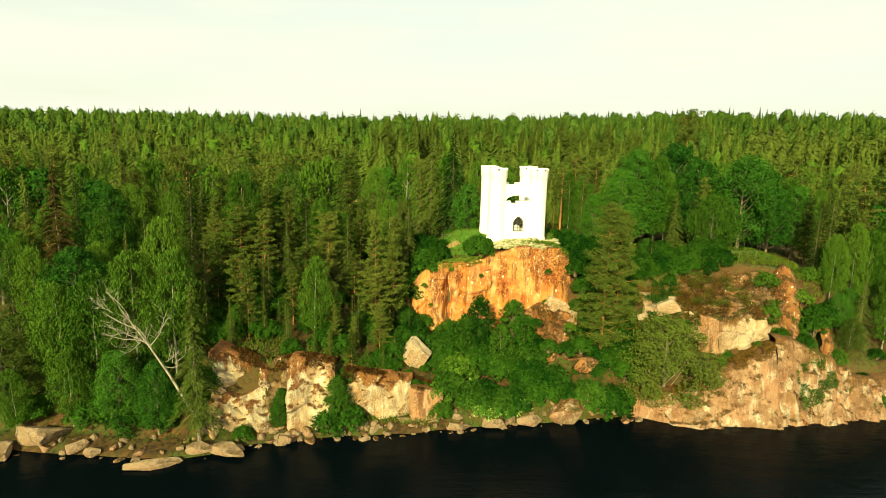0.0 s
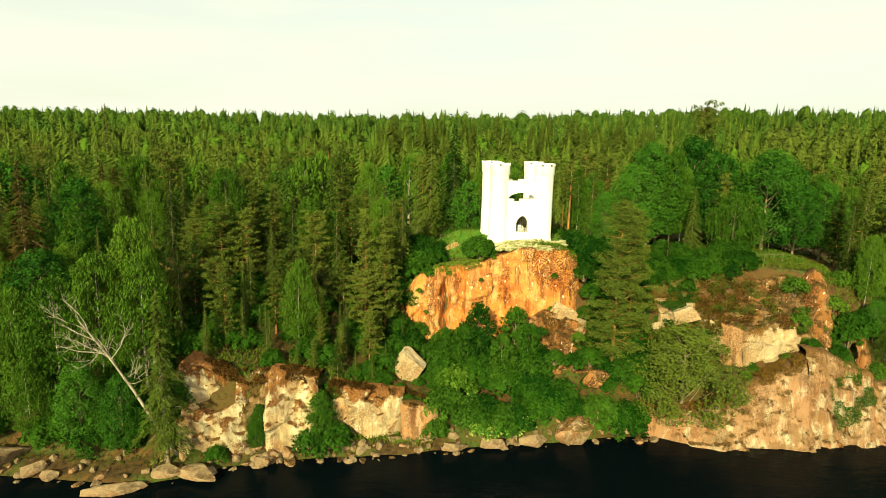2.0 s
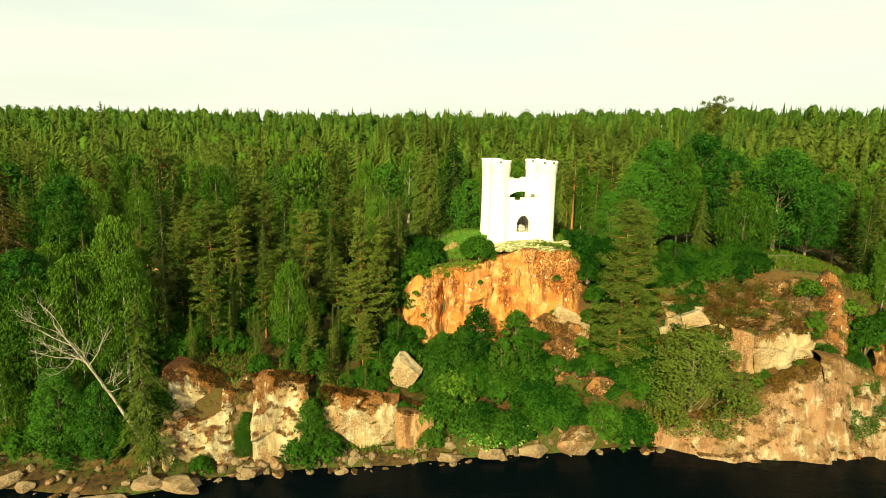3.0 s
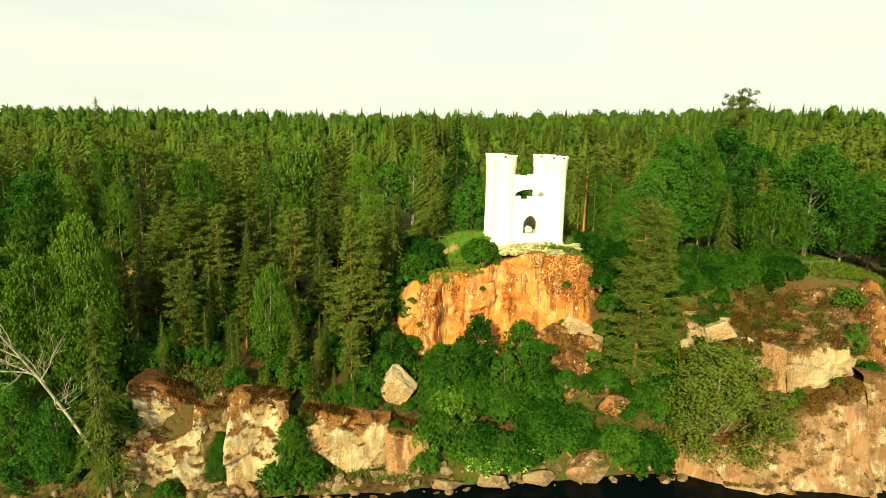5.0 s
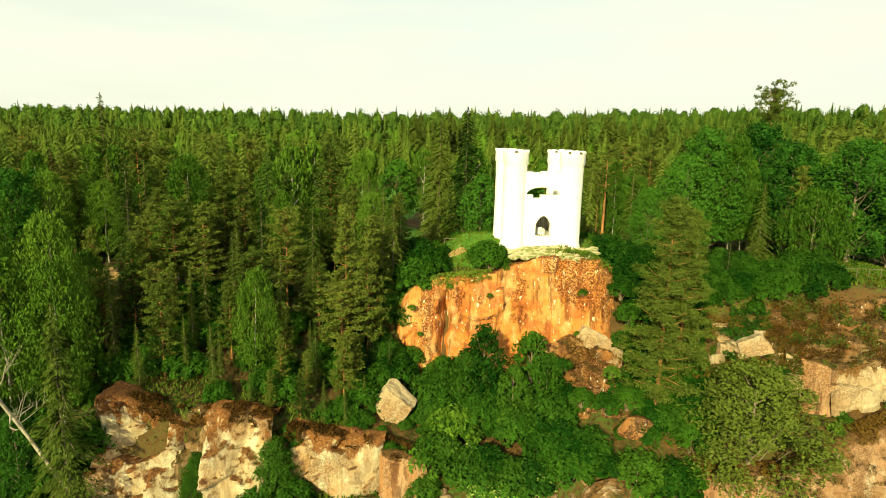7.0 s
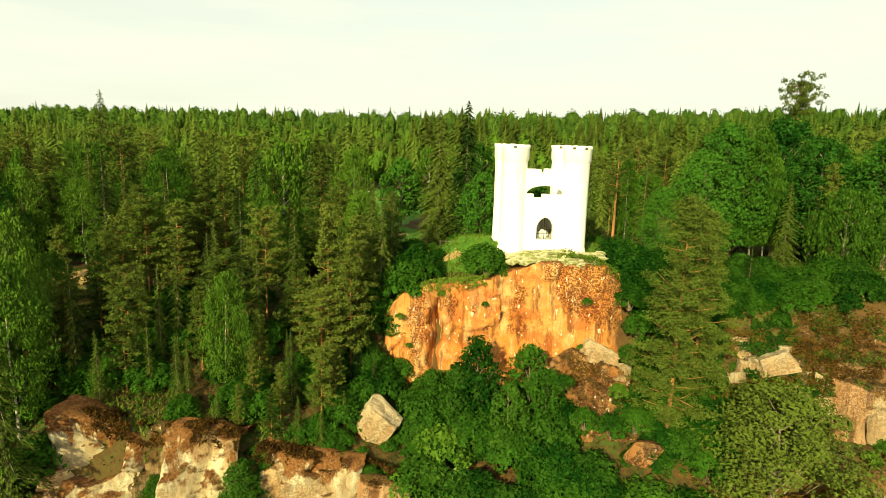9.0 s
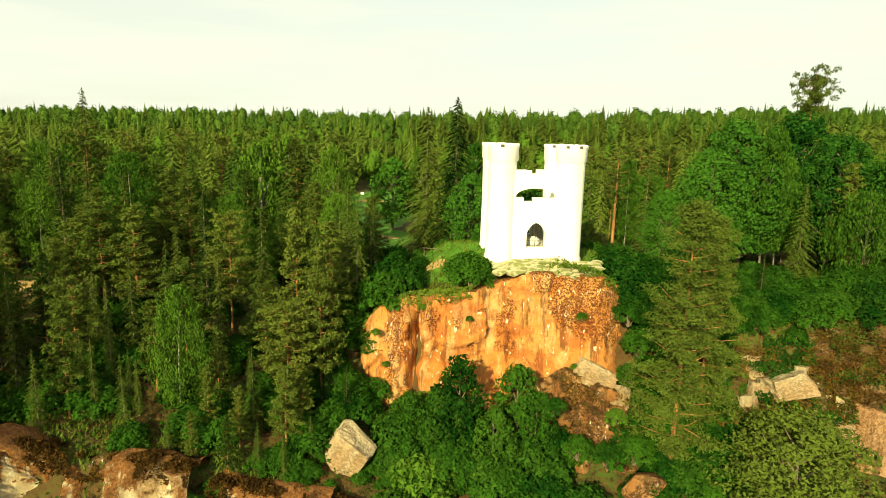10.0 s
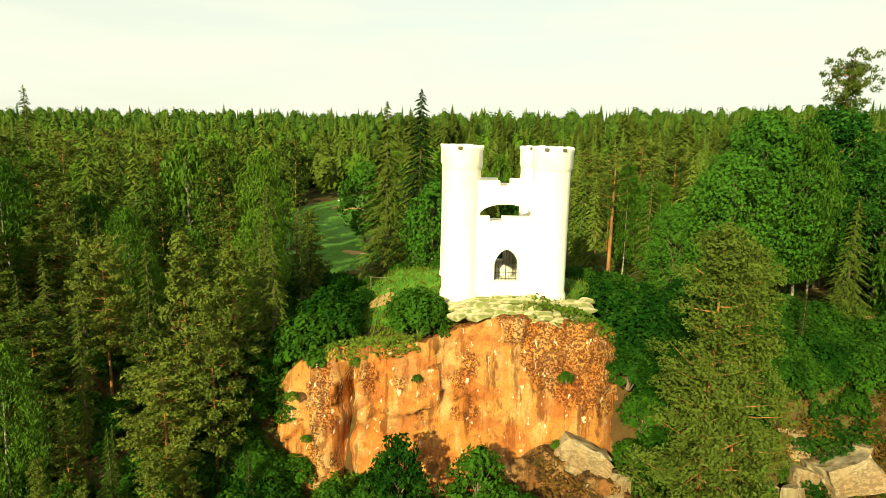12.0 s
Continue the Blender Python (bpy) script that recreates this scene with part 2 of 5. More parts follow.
M_CLEANROCK = rock_material("broken_pale_granite", (0.66, 0.53, 0.33), (0.64, 0.43, 0.24), (0.80, 0.70, 0.48), (0.16, 0.080, 0.030), (0.10, 0.085, 0.022), 0.80, 1.15, 0.55, 0.0, 0.3, (0.22, 0.11, 0.03), 0.2, dirt=0.35, drip=(0.84, 0.94), tone=0.80)
M_SALMON = rock_material("salmon_granite", (0.56, 0.29, 0.13), (0.62, 0.38, 0.20), (0.72, 0.55, 0.34), (0.12, 0.045, 0.018), (0.06, 0.04, 0.012), 0.6, 0.9, 0.4, 0.0, 0.4)
M_MOSSROCK = rock_material("mossy_granite", (0.34, 0.22, 0.11), (0.30, 0.14, 0.05), (0.50, 0.38, 0.22), (0.07, 0.035, 0.015), (0.030, 0.018, 0.006), 0.30, 0.62, 0.4, 0.8, 0.8, (0.19, 0.105, 0.026))
M_BROWNROCK = rock_material("rust_brown_granite", (0.36, 0.165, 0.056), (0.44, 0.185, 0.058), (0.60, 0.38, 0.19), (0.05, 0.022, 0.009), (0.036, 0.022, 0.007), 0.42, 0.8, 0.5, 0.9, 0.9)
M_BOULDER = rock_material("grey_boulder", (0.42, 0.31, 0.18), (0.44, 0.26, 0.14), (0.58, 0.46, 0.29), (0.12, 0.075, 0.04), (0.06, 0.045, 0.015), 0.85, 1.2, 0.5, 0.0, 0.3)


def ground_material():
    k = Nodes("forest_floor")
    a = k.noise(0.12, 5)
    b = k.noise(1.3, 7, 0.7)
    c = k.mix(k.step(b, 0.35, 0.65), (0.018, 0.014, 0.006), (0.11, 0.060, 0.018))
    c = k.mix(k.maths("MULTIPLY", k.step(a, 0.42, 0.55), k.step(k.noise(3.0, 5), 0.42, 0.55)), c, (0.050, 0.085, 0.014))
    c = k.mix(k.step(k.up(), 0.72, 0.35, 0, 0.6), c, (0.10, 0.052, 0.02))
    return k.surface(c, 0.95, b, 0.8, 0.25)


def lawn_material():
    k = Nodes("meadow")
    b = k.noise(1.1, 7, 0.7)
    a = k.noise(0.35, 4)
    c = k.mix(k.step(b, 0.35, 0.65), (0.035, 0.115, 0.010), (0.090, 0.190, 0.020))
    c = k.mix(k.step(a, 0.70, 0.76), c, (0.30, 0.22, 0.10))
    return k.surface(c, 0.95, b, 0.7, 0.15)


def sand_material():
    k = Nodes("sandy_path")
    b = k.noise(2.0, 7, 0.7)
    return k.surface(k.mix(b, (0.22, 0.13, 0.05), (0.42, 0.28, 0.12)), 0.95, b, 0.5, 0.08)


def water_material():
    k = Nodes("lake_water")
    n = k.maths("ADD", k.noise(1.5, 5, 0.62, (0.45, 1.3, 1)), k.maths("MULTIPLY", k.noise(0.28, 3, 0.5, (0.6, 1.2, 1)), 2.0))
    return k.surface((0.0012, 0.0028, 0.0036), 0.05, n, 0.5, 0.10, 0.03)


def plaster_material():
    k = Nodes("limewashed_masonry")
    a = k.noise(0.6, 6, 0.65)
    b = k.noise(4.0, 7, 0.7)
    s = k.noise(1.2, 6, 0.7, (1, 1, 0.18))
    c = k.mix(k.step(a, 0.4, 0.7), (0.82, 0.80, 0.74), (0.74, 0.72, 0.63))
    c = k.mix(k.step(s, 0.58, 0.75, 0, 0.5), c, (0.50, 0.47, 0.38))
    c = k.mix(k.step(k.noise(1.7, 6, 0.75), 0.64, 0.70, 0, 0.75), c, (0.42, 0.26, 0.15))
    return k.surface(c, 0.9, b, 0.5, 0.04)


M_GROUND, M_LAWN, M_SAND, M_WATER, M_PLASTER = ground_material(), lawn_material(), sand_material(), water_material(), plaster_material()
_s = Nodes("foundation_stone")
_n = _s.noise(1.4, 6, 0.7)
_c = _s.mix(_s.step(_n, 0.4, 0.6), (0.42, 0.37, 0.23), (0.29, 0.25, 0.14))
_c = _s.mix(_s.step(_s.noise(0.9, 6, 0.7), 0.48, 0.58, 0, 0.8), _c, (0.12, 0.15, 0.035))
M_SLAB = _s.surface(_c, 0.9, _s.noise(5.0, 6), 0.6, 0.06)
_k = Nodes("dark_iron")
M_IRON = _k.surface(_k.mix(_k.noise(8), (0.03, 0.03, 0.028), (0.07, 0.055, 0.04)), 0.6)

# ---- lie of the land: stations along the shore, and profiles inland ----
LX = [-400, -120, -60, -45, -29, -25.5, -22, -12, -3, 2, 8, 14, 19.5, 24, 29, 36, 44, 50, 58, 80, 140, 420]
SHORE = [70, 66, 62, 61.5, 60.5, 62, 64.3, 66.7, 68, 69.4, 70.6, 71.6, 72.9, 73.8, 74.4, 73.4, 73.9, 74.6, 75.2, 80, 95, 120]
Y1 = [75, 70, 67, 66.5, 65.5, 68.6, 69.6, 72.0, 73.2, 72.5, 73.5, 74.3, 75.4, 76, 76.4, 76.2, 77.0, 78.0, 79, 86, 101, 130]
Z1 = [2.5, 2.5, 2.5, 2.5, 3.5, 8.6, 8.4, 7.0, 4.4, 2.6, 2.5, 2.7, 3, 3, 2.9, 4.4, 8.3, 8.5, 6, 4, 3, 3]
Y2 = [90, 84, 82, 82, 82, 82, 82, 82, 83, 83.6, 83.6, 83.4, 83, 82.5, 82, 82, 82.5, 83, 84, 94, 112, 140]
Z2 = [11, 11, 12, 13, 13, 13, 12.6, 11.5, 9, 8, 8, 8.3, 8.8, 10, 9, 8.2, 10.2, 11, 11, 9, 8, 8]
Y3 = [100, 92, 90, 88, 87, 87, 87, 87, 86.6, 86, 86, 85.8, 86.5, 87, 86.5, 86, 85.5, 85.5, 87, 100, 118, 150]
Z3 = [14, 14, 15, 16, 16, 16, 16, 15.6, 16.4, 18.0, 20.4, 21.3, 18.5, 15.8, 16.4, 17.2, 19.0, 18.3, 15, 12, 12, 12]
Z4 = [14, 14, 15, 16, 16, 16, 16, 16, 18.0, 21.0, 21.4, 21.4, 20, 18.4, 18.6, 19.0, 19.5, 19.3, 17, 13, 12, 12]
Z5 = [14, 14, 14, 15, 15, 15, 15, 15, 15, 15, 15.5, 16, 16.5, 17, 17.3, 17.8, 18.2, 18, 17, 14, 13, 13]


def profile(x):
    """Knots (y, z) of the land across the shore at x; arrays of n x 15."""
    x = np.atleast_1d(np.asarray(x, dtype=float))
    f = lambda v: np.interp(x, LX, v)
    s, y1, y2, y3 = f(SHORE), f(Y1), f(Y2), f(Y3)
    one = np.ones_like(x)
    hill = 2 + 13 * np.clip((x - 20) / 220, 0, 1) - 1.5 * np.clip((-x - 60) / 160, 0, 1)
    ys = [s - 400, s - 8, s - 0.4, s + 1.0, np.maximum(y1 - 1.7, s + 1.3), y1, y2, y3, y3 + 9, y3 + 26, y3 + 70, y3 + 150, y3 + 360, y3 + 900, y3 + 2600]
    zs = [-8 * one, -4 * one, -0.5 * one, 0.5 * one, np.minimum(0.5 + 0.12 * f(Z1), 1.3), f(Z1), f(Z2), f(Z3), f(Z4), f(Z5), 13.0 * one, 17.0 * one, 33.0 * one + hill, 38 * one + hill, 38 * one + hill]
    return np.stack(ys, 1), np.stack(zs, 1)


def land(x, y):
    ys, zs = profile(x)
    return float(np.interp(y, ys[0], zs[0]))


def build_ground():
    cols = np.concatenate([np.linspace(-2600, -140, 22), np.arange(-120, 130, 1.0), np.linspace(140, 2600, 22)])
    counts = [4, 4, 3, 6, 6, 10, 16, 14, 10, 12, 12, 10, 6, 4]
    ys, zs = profile(cols)
    rows_y, rows_z = [], []
    for i, n in enumerate(counts):
        for a in np.arange(n) / n:
            rows_y.append(ys[:, i] * (1 - a) + ys[:, i + 1] * a)
            rows_z.append(zs[:, i] * (1 - a) + zs[:, i + 1] * a)
    rows_y.append(ys[:, -1]), rows_z.append(zs[:, -1])
    Y, Z = np.stack(rows_y), np.stack(rows_z)
    X = np.tile(cols, (len(Y), 1))
    P = np.stack([X.ravel(), Y.ravel(), Z.ravel()], 1)
    P[:, 2] += 0.28 * fbm(P * 0.35, 3, 5) * np.clip((P[:, 2] + 1) / 2, 0, 1)
    n, m = X.shape
    idx = np.arange(n * m).reshape(n, m)
    F = np.stack([idx[:-1, :-1], idx[:-1, 1:], idx[1:, 1:], idx[1:, :-1]], -1).reshape(-1, 4)
    ob = new("ground", mesh_of("ground", P, F, M_GROUND, True))
    return tagged(ob, "brown and green forest floor rising from the lake", "ground", kind="structure")


build_ground()
wv = np.array([[-2600, -2600, 0], [2600, -2600, 0], [2600, 110, 0], [-2600, 110, 0]], float)
tagged(new("water", mesh_of("water", wv, np.array([[0, 1, 2, 3]]), M_WATER)), "dark rippled lake water below the rocks", "water", kind="structure")


def patch(name, x0, x1, y0, y1, material, label, category, lift=0.14, wob=1.2):
    """A sheet that follows the land inside an uneven oval."""
    nx, ny = 28, 28
    a = np.linspace(-1, 1, nx)
    U, V = np.meshgrid(a, a)
    r = np.maximum(np.abs(U), np.abs(V)) / np.maximum(np.hypot(U, V), 1e-6)
    U, V = U * r, V * r
    X = (x0 + x1) / 2 + U * (x1 - x0) / 2
    Y = (y0 + y1) / 2 + V * (y1 - y0) / 2
    P = np.stack([X.ravel(), Y.ravel(), np.zeros(nx * ny)], 1)
    edge = np.hypot(U, V).ravel()
    P[:, :2] += (wob * edge * fbm(P * 0.4, 2, 9))[:, None] * np.array([1, 0.6])
    z = np.array([land(px, py) for px, py, _ in P])
    Q = np.stack([P[:, 0], P[:, 1], z], 1)
    P[:, 2] = z + 0.28 * fbm(Q * 0.35, 3, 5) + lift + 0.1 - 0.5 * np.clip(edge - 0.85, 0, 1) * 4
    idx = np.arange(nx * ny).reshape(ny, nx)
    F = np.stack([idx[:-1, :-1], idx[:-1, 1:], idx[1:, 1:], idx[1:, :-1]], -1).reshape(-1, 4)
    return tagged(new(name, mesh_of(name, P, F, material, True)), label, category, kind="structure")


patch("meadow", -1.5, 19.5, 85.6, 101, M_LAWN, "sunlit grass on the cliff top round the tower", "grass")
patch("meadow", 30, 56, 86.5, 101, M_LAWN, "grassy shelf with bare earth above the rocks", "grass")
patch("meadow", -42, -13, 140, 216, M_LAWN, "mown lawn between the trees behind the tower", "grass")
patch("meadow", -24, -8, 118, 152, M_LAWN, "grassy way between the trees behind the tower", "grass")
patch("sandy_path", 0.4, 2.6, 90.2, 92.0, M_SAND, "trodden sandy spot on the cliff top", "path", 0.16, 0.3)
patch("sandy_path", 38, 45, 93, 95.5, M_SAND, "trodden sandy path across the grassy shelf", "path", 0.25, 0.5)
patch("sandy_path", -44, -38, 86, 90, M_SAND, "bare sandy spot in the woods", "path", 0.25, 0.6)
patch("sandy_path", -15.5, -10.5, 135, 138, M_SAND, "pale sandy path behind the tower", "path", 0.25, 0.6)
patch("sandy_path", -34, -24, 187.5, 191, M_SAND, "pale sandy path across the lawn", "path", 0.25, 0.6)


# ---- rock faces ----
def rock_face(name, xs, tops, bottoms, fronts, leans, material, label, res=0.3, cell=(2.4, 2.0, 3.2), off=0.45, tilt=0.9, rough=0.25, salt=0, depth=3.0, side=1.2, shear=0.0):
    """A weathered rock face along x with its top turned back into the hill and its ends turned in."""
    x = np.arange(xs[0], xs[-1] + res / 2, res)
    top, bot, fr, ln = (np.interp(x, xs, v) for v in (tops, bottoms, fronts, leans))
    nv = int((max(tops) - min(bottoms)) / res) + 2
    v = np.linspace(0, 1, nv)
    Z = bot[None, :] + (top - bot)[None, :] * v[:, None]
    Y = fr[None, :] + (ln * 1.0)[None, :] * v[:, None]
    X = np.tile(x, (nv, 1)) + shear * v[:, None]
    end = np.minimum(x - xs[0], xs[-1] - x)
    Y = Y + (side * np.clip(1 - end / side, 0, 1) ** 2)[None, :]
    # cap that runs back from the brow
    back = np.linspace(0, 1, 9)[1:]
    Xc, Yc, Zc = np.tile(x + shear, (8, 1)), Y[-1][None, :] + depth * back[:, None], Z[-1][None, :] + (0.35 * np.sin(back * 3.0) - 1.0 * back ** 2)[:, None]
    X, Y, Z = np.vstack([X, Xc]), np.vstack([Y, Yc]), np.vstack([Z, Zc])
    P = np.stack([X.ravel(), Y.ravel(), Z.ravel()], 1)
    d = facets(P, cell, off, tilt, salt) + facets(P, tuple(c * 0.42 for c in cell), off * 0.2, tilt * 0.18, salt + 11) + rough * fbm(P * 0.9, 4, salt)
    w = np.ones(len(P))
    cap = np.zeros(X.shape)
    cap[nv:, :] = back[:, None]
    w = 1 - 0.8 * np.clip(cap.ravel() * 1.4, 0, 1)
    P[:, 1] -= d * w
    P[:, 2] += 0.35 * d * w + 0.18 * fbm(P * 0.8, 3, salt + 3)
    P[:, 0] += 0.2 * fbm(P * 0.7, 2, salt + 5)
    n, m = X.shape
    idx = np.arange(n * m).reshape(n, m)
    F = np.stack([idx[:-1, :-1], idx[:-1, 1:], idx[1:, 1:], idx[1:, :-1]], -1).reshape(-1, 4)
    me = mesh_of(name, P, F, material)
    rise = np.concatenate([np.repeat(v, m), 1 + np.repeat(back, m)]).astype(np.float32)
    me.attributes.new("rise", "FLOAT", "POINT").data.foreach_set("value", rise)
    ob = new(name, me)
    return tagged(ob, label, "cliff", kind="structure")


rock_face("cliff", [-5.6, -4, -2.4, 0.1, 0.8, 1.5, 5.7, 8.2, 10.8, 13.3, 17.2, 19.2],
          [13.6, 15.3, 16.9, 18.0, 17.9, 18.1, 18.6, 19.9, 20.5, 20.7, 20.5, 19.0], [8, 7.5, 6.5, 6.5, 6.5, 6.5, 6.5, 6.5, 6.5, 6.5, 7, 7.5],
          [84.6, 83.2, 82.3, 81.9, 84.3, 82.9, 82.6, 82.3, 82.2, 82.1, 82.3, 83.5], [1.0, 1.3, 1.9, 2.3, 1.4, 1.6, 2.2, 2.6, 2.6, 2.6, 2.4, 2.0],
          M_REDROCK, "tall orange-red granite cliff streaked with dark lichen", 0.2, (3.4, 2.6, 5.0), 0.34, 1.2, 0.20, 31, 2.2, 2.0)
rock_face("cliff", [-27.4, -26.2, -24.6, -22.6, -20.4], [9.6, 10.9, 10.0, 8.6, 7.6], [0.4, 0.3, 0.3, 0.3, 0.3], [65.6, 65.2, 64.9, 65.6, 67.0], [2.2, 2.6, 3.4, 3.6, 3.0],
          M_PALEROCK, "pale fractured granite face with brown moss on its top", 0.17, (4.2, 3.4, 4.6), 0.75, 4.0, 0.20, 57, 3.5, 0.8, -0.6)
rock_face("cliff", [-22.4, -20.5, -18.5, -17.2], [8.3, 8.4, 8.6, 8.0], [0.3] * 4, [66.9, 67.0, 67.0, 67.2], [3.4] * 4,
          M_MOSSROCK, "mossy overgrown gully between two rock faces", 0.2, (1.6, 2.0, 2.0), 0.5, 1.2, 0.28, 61, 3.5, 0.3)
rock_face("cliff", [-18.6, -17.8, -16, -13.0], [8.4, 9.5, 9.2, 8.2], [0.3, 0.3, 0.3, 0.3], [66.3, 66.0, 66.3, 67.4], [2.2, 2.4, 2.8, 2.4],
          M_PALEROCK, "pale fractured granite face with brown moss on its top", 0.17, (3.6, 3.0, 5.0), 0.5, 2.6, 0.20, 78, 3.5, 0.8)
rock_face("cliff", [-13.4, -12, -11.4], [6.2, 6.4, 6.0], [0.3] * 3, [69.4, 69.6, 69.8], [1.4] * 3,
          M_MOSSROCK, "mossy overgrown gully between two rock faces", 0.2, (1.6, 2.0, 2.0), 0.4, 1.0, 0.25, 81, 3.5, 0.3)
rock_face("cliff", [-11.8, -9, -5, -3.6], [7.0, 6.5, 6.0, 5.6], [0.6, 0.9, 1.2, 1.4], [69.0, 69.6, 70.2, 70.6], [1.6, 1.4, 1.2, 1.0],
          M_PALEROCK, "low pale granite face with rusty streaks and moss", 0.17, (3.6, 2.8, 4.4), 0.3, 1.4, 0.18, 91, 3.5, 0.6)
rock_face("cliff", [-3.8, -1.5, 0.4], [4.6, 4.5, 4.0], [0.6, 0.6, 0.5], [69.9, 70.1, 70.5], [1.1, 1.1, 1.1],
          M_SALMON, "broad pinkish granite block above the shore stones", 0.18, (4.2, 2.4, 5.0), 0.15, 0.6, 0.14, 101, 2.5, 0.5)
rock_face("cliff", [25.8, 28, 31, 33.2, 36, 40, 44.9], [2.6, 3.2, 3.7, 4.1, 5.2, 7.4, 9.6], [-1.6] * 7,
          [74.0, 73.2, 71.8, 70.7, 70.8, 71.0, 71.3], [1.2, 1.4, 2.0, 3.2, 4.0, 4.4, 4.6],
          M_PINKROCK, "great sloping slab of pinkish granite at the water", 0.22, (7.0, 4.0, 7.0), 0.22, 1.1, 0.16, 123, 3.5, 0.25)
rock_face("cliff", [44.75, 47, 50, 53, 56], [10.6, 10.4, 9.0, 7.5, 6.0], [-2.4] * 5, [71.6, 72.0, 72.4, 72.8, 73.4], [5.0, 4.6, 4.2, 4.0, 4.0],
          M_PINKROCK, "cracked pink granite buttress rising from the water", 0.22, (2.6, 2.6, 6.0), 0.3, 1.3, 0.22, 141, 4.5, 0.25, 0.5)
rock_face("cliff", [46.9, 48.3, 49.9], [18.0, 19.0, 17.8], [-2.4] * 3, [72.2, 71.7, 72.2], [12.7, 12.9, 12.7],
          M_BROWNROCK, "narrow rust-brown granite rib running down the bank", 0.22, (1.3, 2.2, 3.0), 0.45, 1.4, 0.25, 143, 1.6, 0.5, 1.5)
rock_face("cliff", [52.3, 53.0, 53.9], [11.2, 11.7, 11.0], [-2.4] * 3, [73.3, 72.8, 73.3], [6.4, 6.6, 6.4],
          M_BROWNROCK, "narrow rust-brown granite rib running down the bank", 0.22, (1.3, 2.2, 3.0), 0.45, 1.4, 0.25, 147, 1.6, 0.5, 0.4)
rock_face("cliff", [55.5, 59, 64, 70], [5.5, 5.0, 4.5, 4.0], [-2.0] * 4, [73.2, 74, 75.5, 77.5], [3.0] * 4,
          M_PINKROCK, "low broken granite bank at the water", 0.3, (2.2, 3.0, 3.0), 0.6, 1.2, 0.25, 151, 4.0)
rock_face("cliff", [38.7, 41, 43, 46.2], [11.6, 11.9, 12.2, 12.5], [7.4, 7.8, 8.4, 9.0], [79.0, 79.0, 79.2, 79.6], [1.1] * 4,
          M_CLEANROCK, "pale upper granite step under a mossy slope", 0.18, (3.2, 2.0, 3.5), 0.4, 1.6, 0.2, 161, 2.5, 0.4)
rock_face("cliff", [36.4, 37.8, 39.5], [12.3, 12.1, 11.6], [7.4, 7.4, 7.4], [80.0, 79.2, 79.0], [1.0] * 3,
          M_SALMON, "salmon-coloured granite pillar beside the pale step", 0.18, (2.2, 2.0, 3.5), 0.35, 1.4, 0.18, 163, 2.5, 0.4)
rock_face("cliff", [32.6, 34.5, 38, 42, 46.6], [14.4, 16.2, 17.4, 18.4, 19.0], [9.5, 11.2, 11.6, 11.8, 12.0], [81.6, 81.0, 80.6, 80.6, 80.8], [4.6, 5.2, 5.6, 5.8, 5.8],
          M_MOSSROCK, "mossy brown granite slope below the grassy shelf", 0.2, (1.8, 2.0, 1.3), 0.45, 1.7, 0.4, 171, 2.5, 0.6)
rock_face("cliff", [45.6, 48.5, 51, 55], [18.0, 17.4, 14.6, 11.0], [8.0, 8.0, 7.0, 6.0], [79.8, 78.9, 78.4, 78.5], [6.0, 6.0, 6.0, 5.0],
          M_MOSSROCK, "steep mossy granite bank with shrubs on it", 0.24, (1.8, 2.4, 3.0), 0.6, 1.5, 0.3, 181, 3.0, 0.15)
rock_face("cliff", [12.0, 14, 16, 18, 20.4], [11.6, 13.2, 13.0, 12.0, 10.0], [5.6, 5.6, 5.6, 5.6, 6.0], [79.6, 78.9, 78.8, 79.0, 80.0], [2.0, 2.4, 2.4, 2.2, 1.6],
          M_BROWNROCK, "rust-brown mossy rock mass below the cliff", 0.18, (1.3, 1.4, 1.1), 0.5, 1.9, 0.32, 195, 2.2, 0.8)
rock_face("cliff", [17.8, 19.5, 21.5, 23.4], [18.6, 17.4, 15.8, 14.0], [8.0, 8.0, 8.0, 8.0], [84.2, 84.4, 84.8, 85.2], [2.4] * 4,
          M_MOSSROCK, "mossy broken rock beside the red cliff", 0.22, (1.8, 2.0, 2.0), 0.5, 1.6, 0.3, 199, 2.2, 0.6)


# ---- loose rocks ----
def rock_mesh(name, seed, material, cuts=14, squash=(1, 1, 0.8), sub=3, near=0.42, far=0.8):
    rng = np.random.RandomState(seed)
    bm = bmesh.new()
    bmesh.ops.create_icosphere(bm, subdivisions=sub, radius=1)
    P = np.array([v.co[:] for v in bm.verts])
    for _ in range(cuts):
        n = rng.normal(size=3)
        n /= np.linalg.norm(n)
        d = rng.uniform(near, far)
        over = np.maximum(P @ n - d, 0)
        P -= over[:, None] * n
    P += 0.035 * np.stack([fbm(P * 2.2 + seed, 3, seed + i) for i in range(3)], 1)
    P /= np.abs(P).max(0)
    P *= np.array(squash)
    for v, p in zip(bm.verts, P):
        v.co = p
    return bm_mesh(name, bm, material)


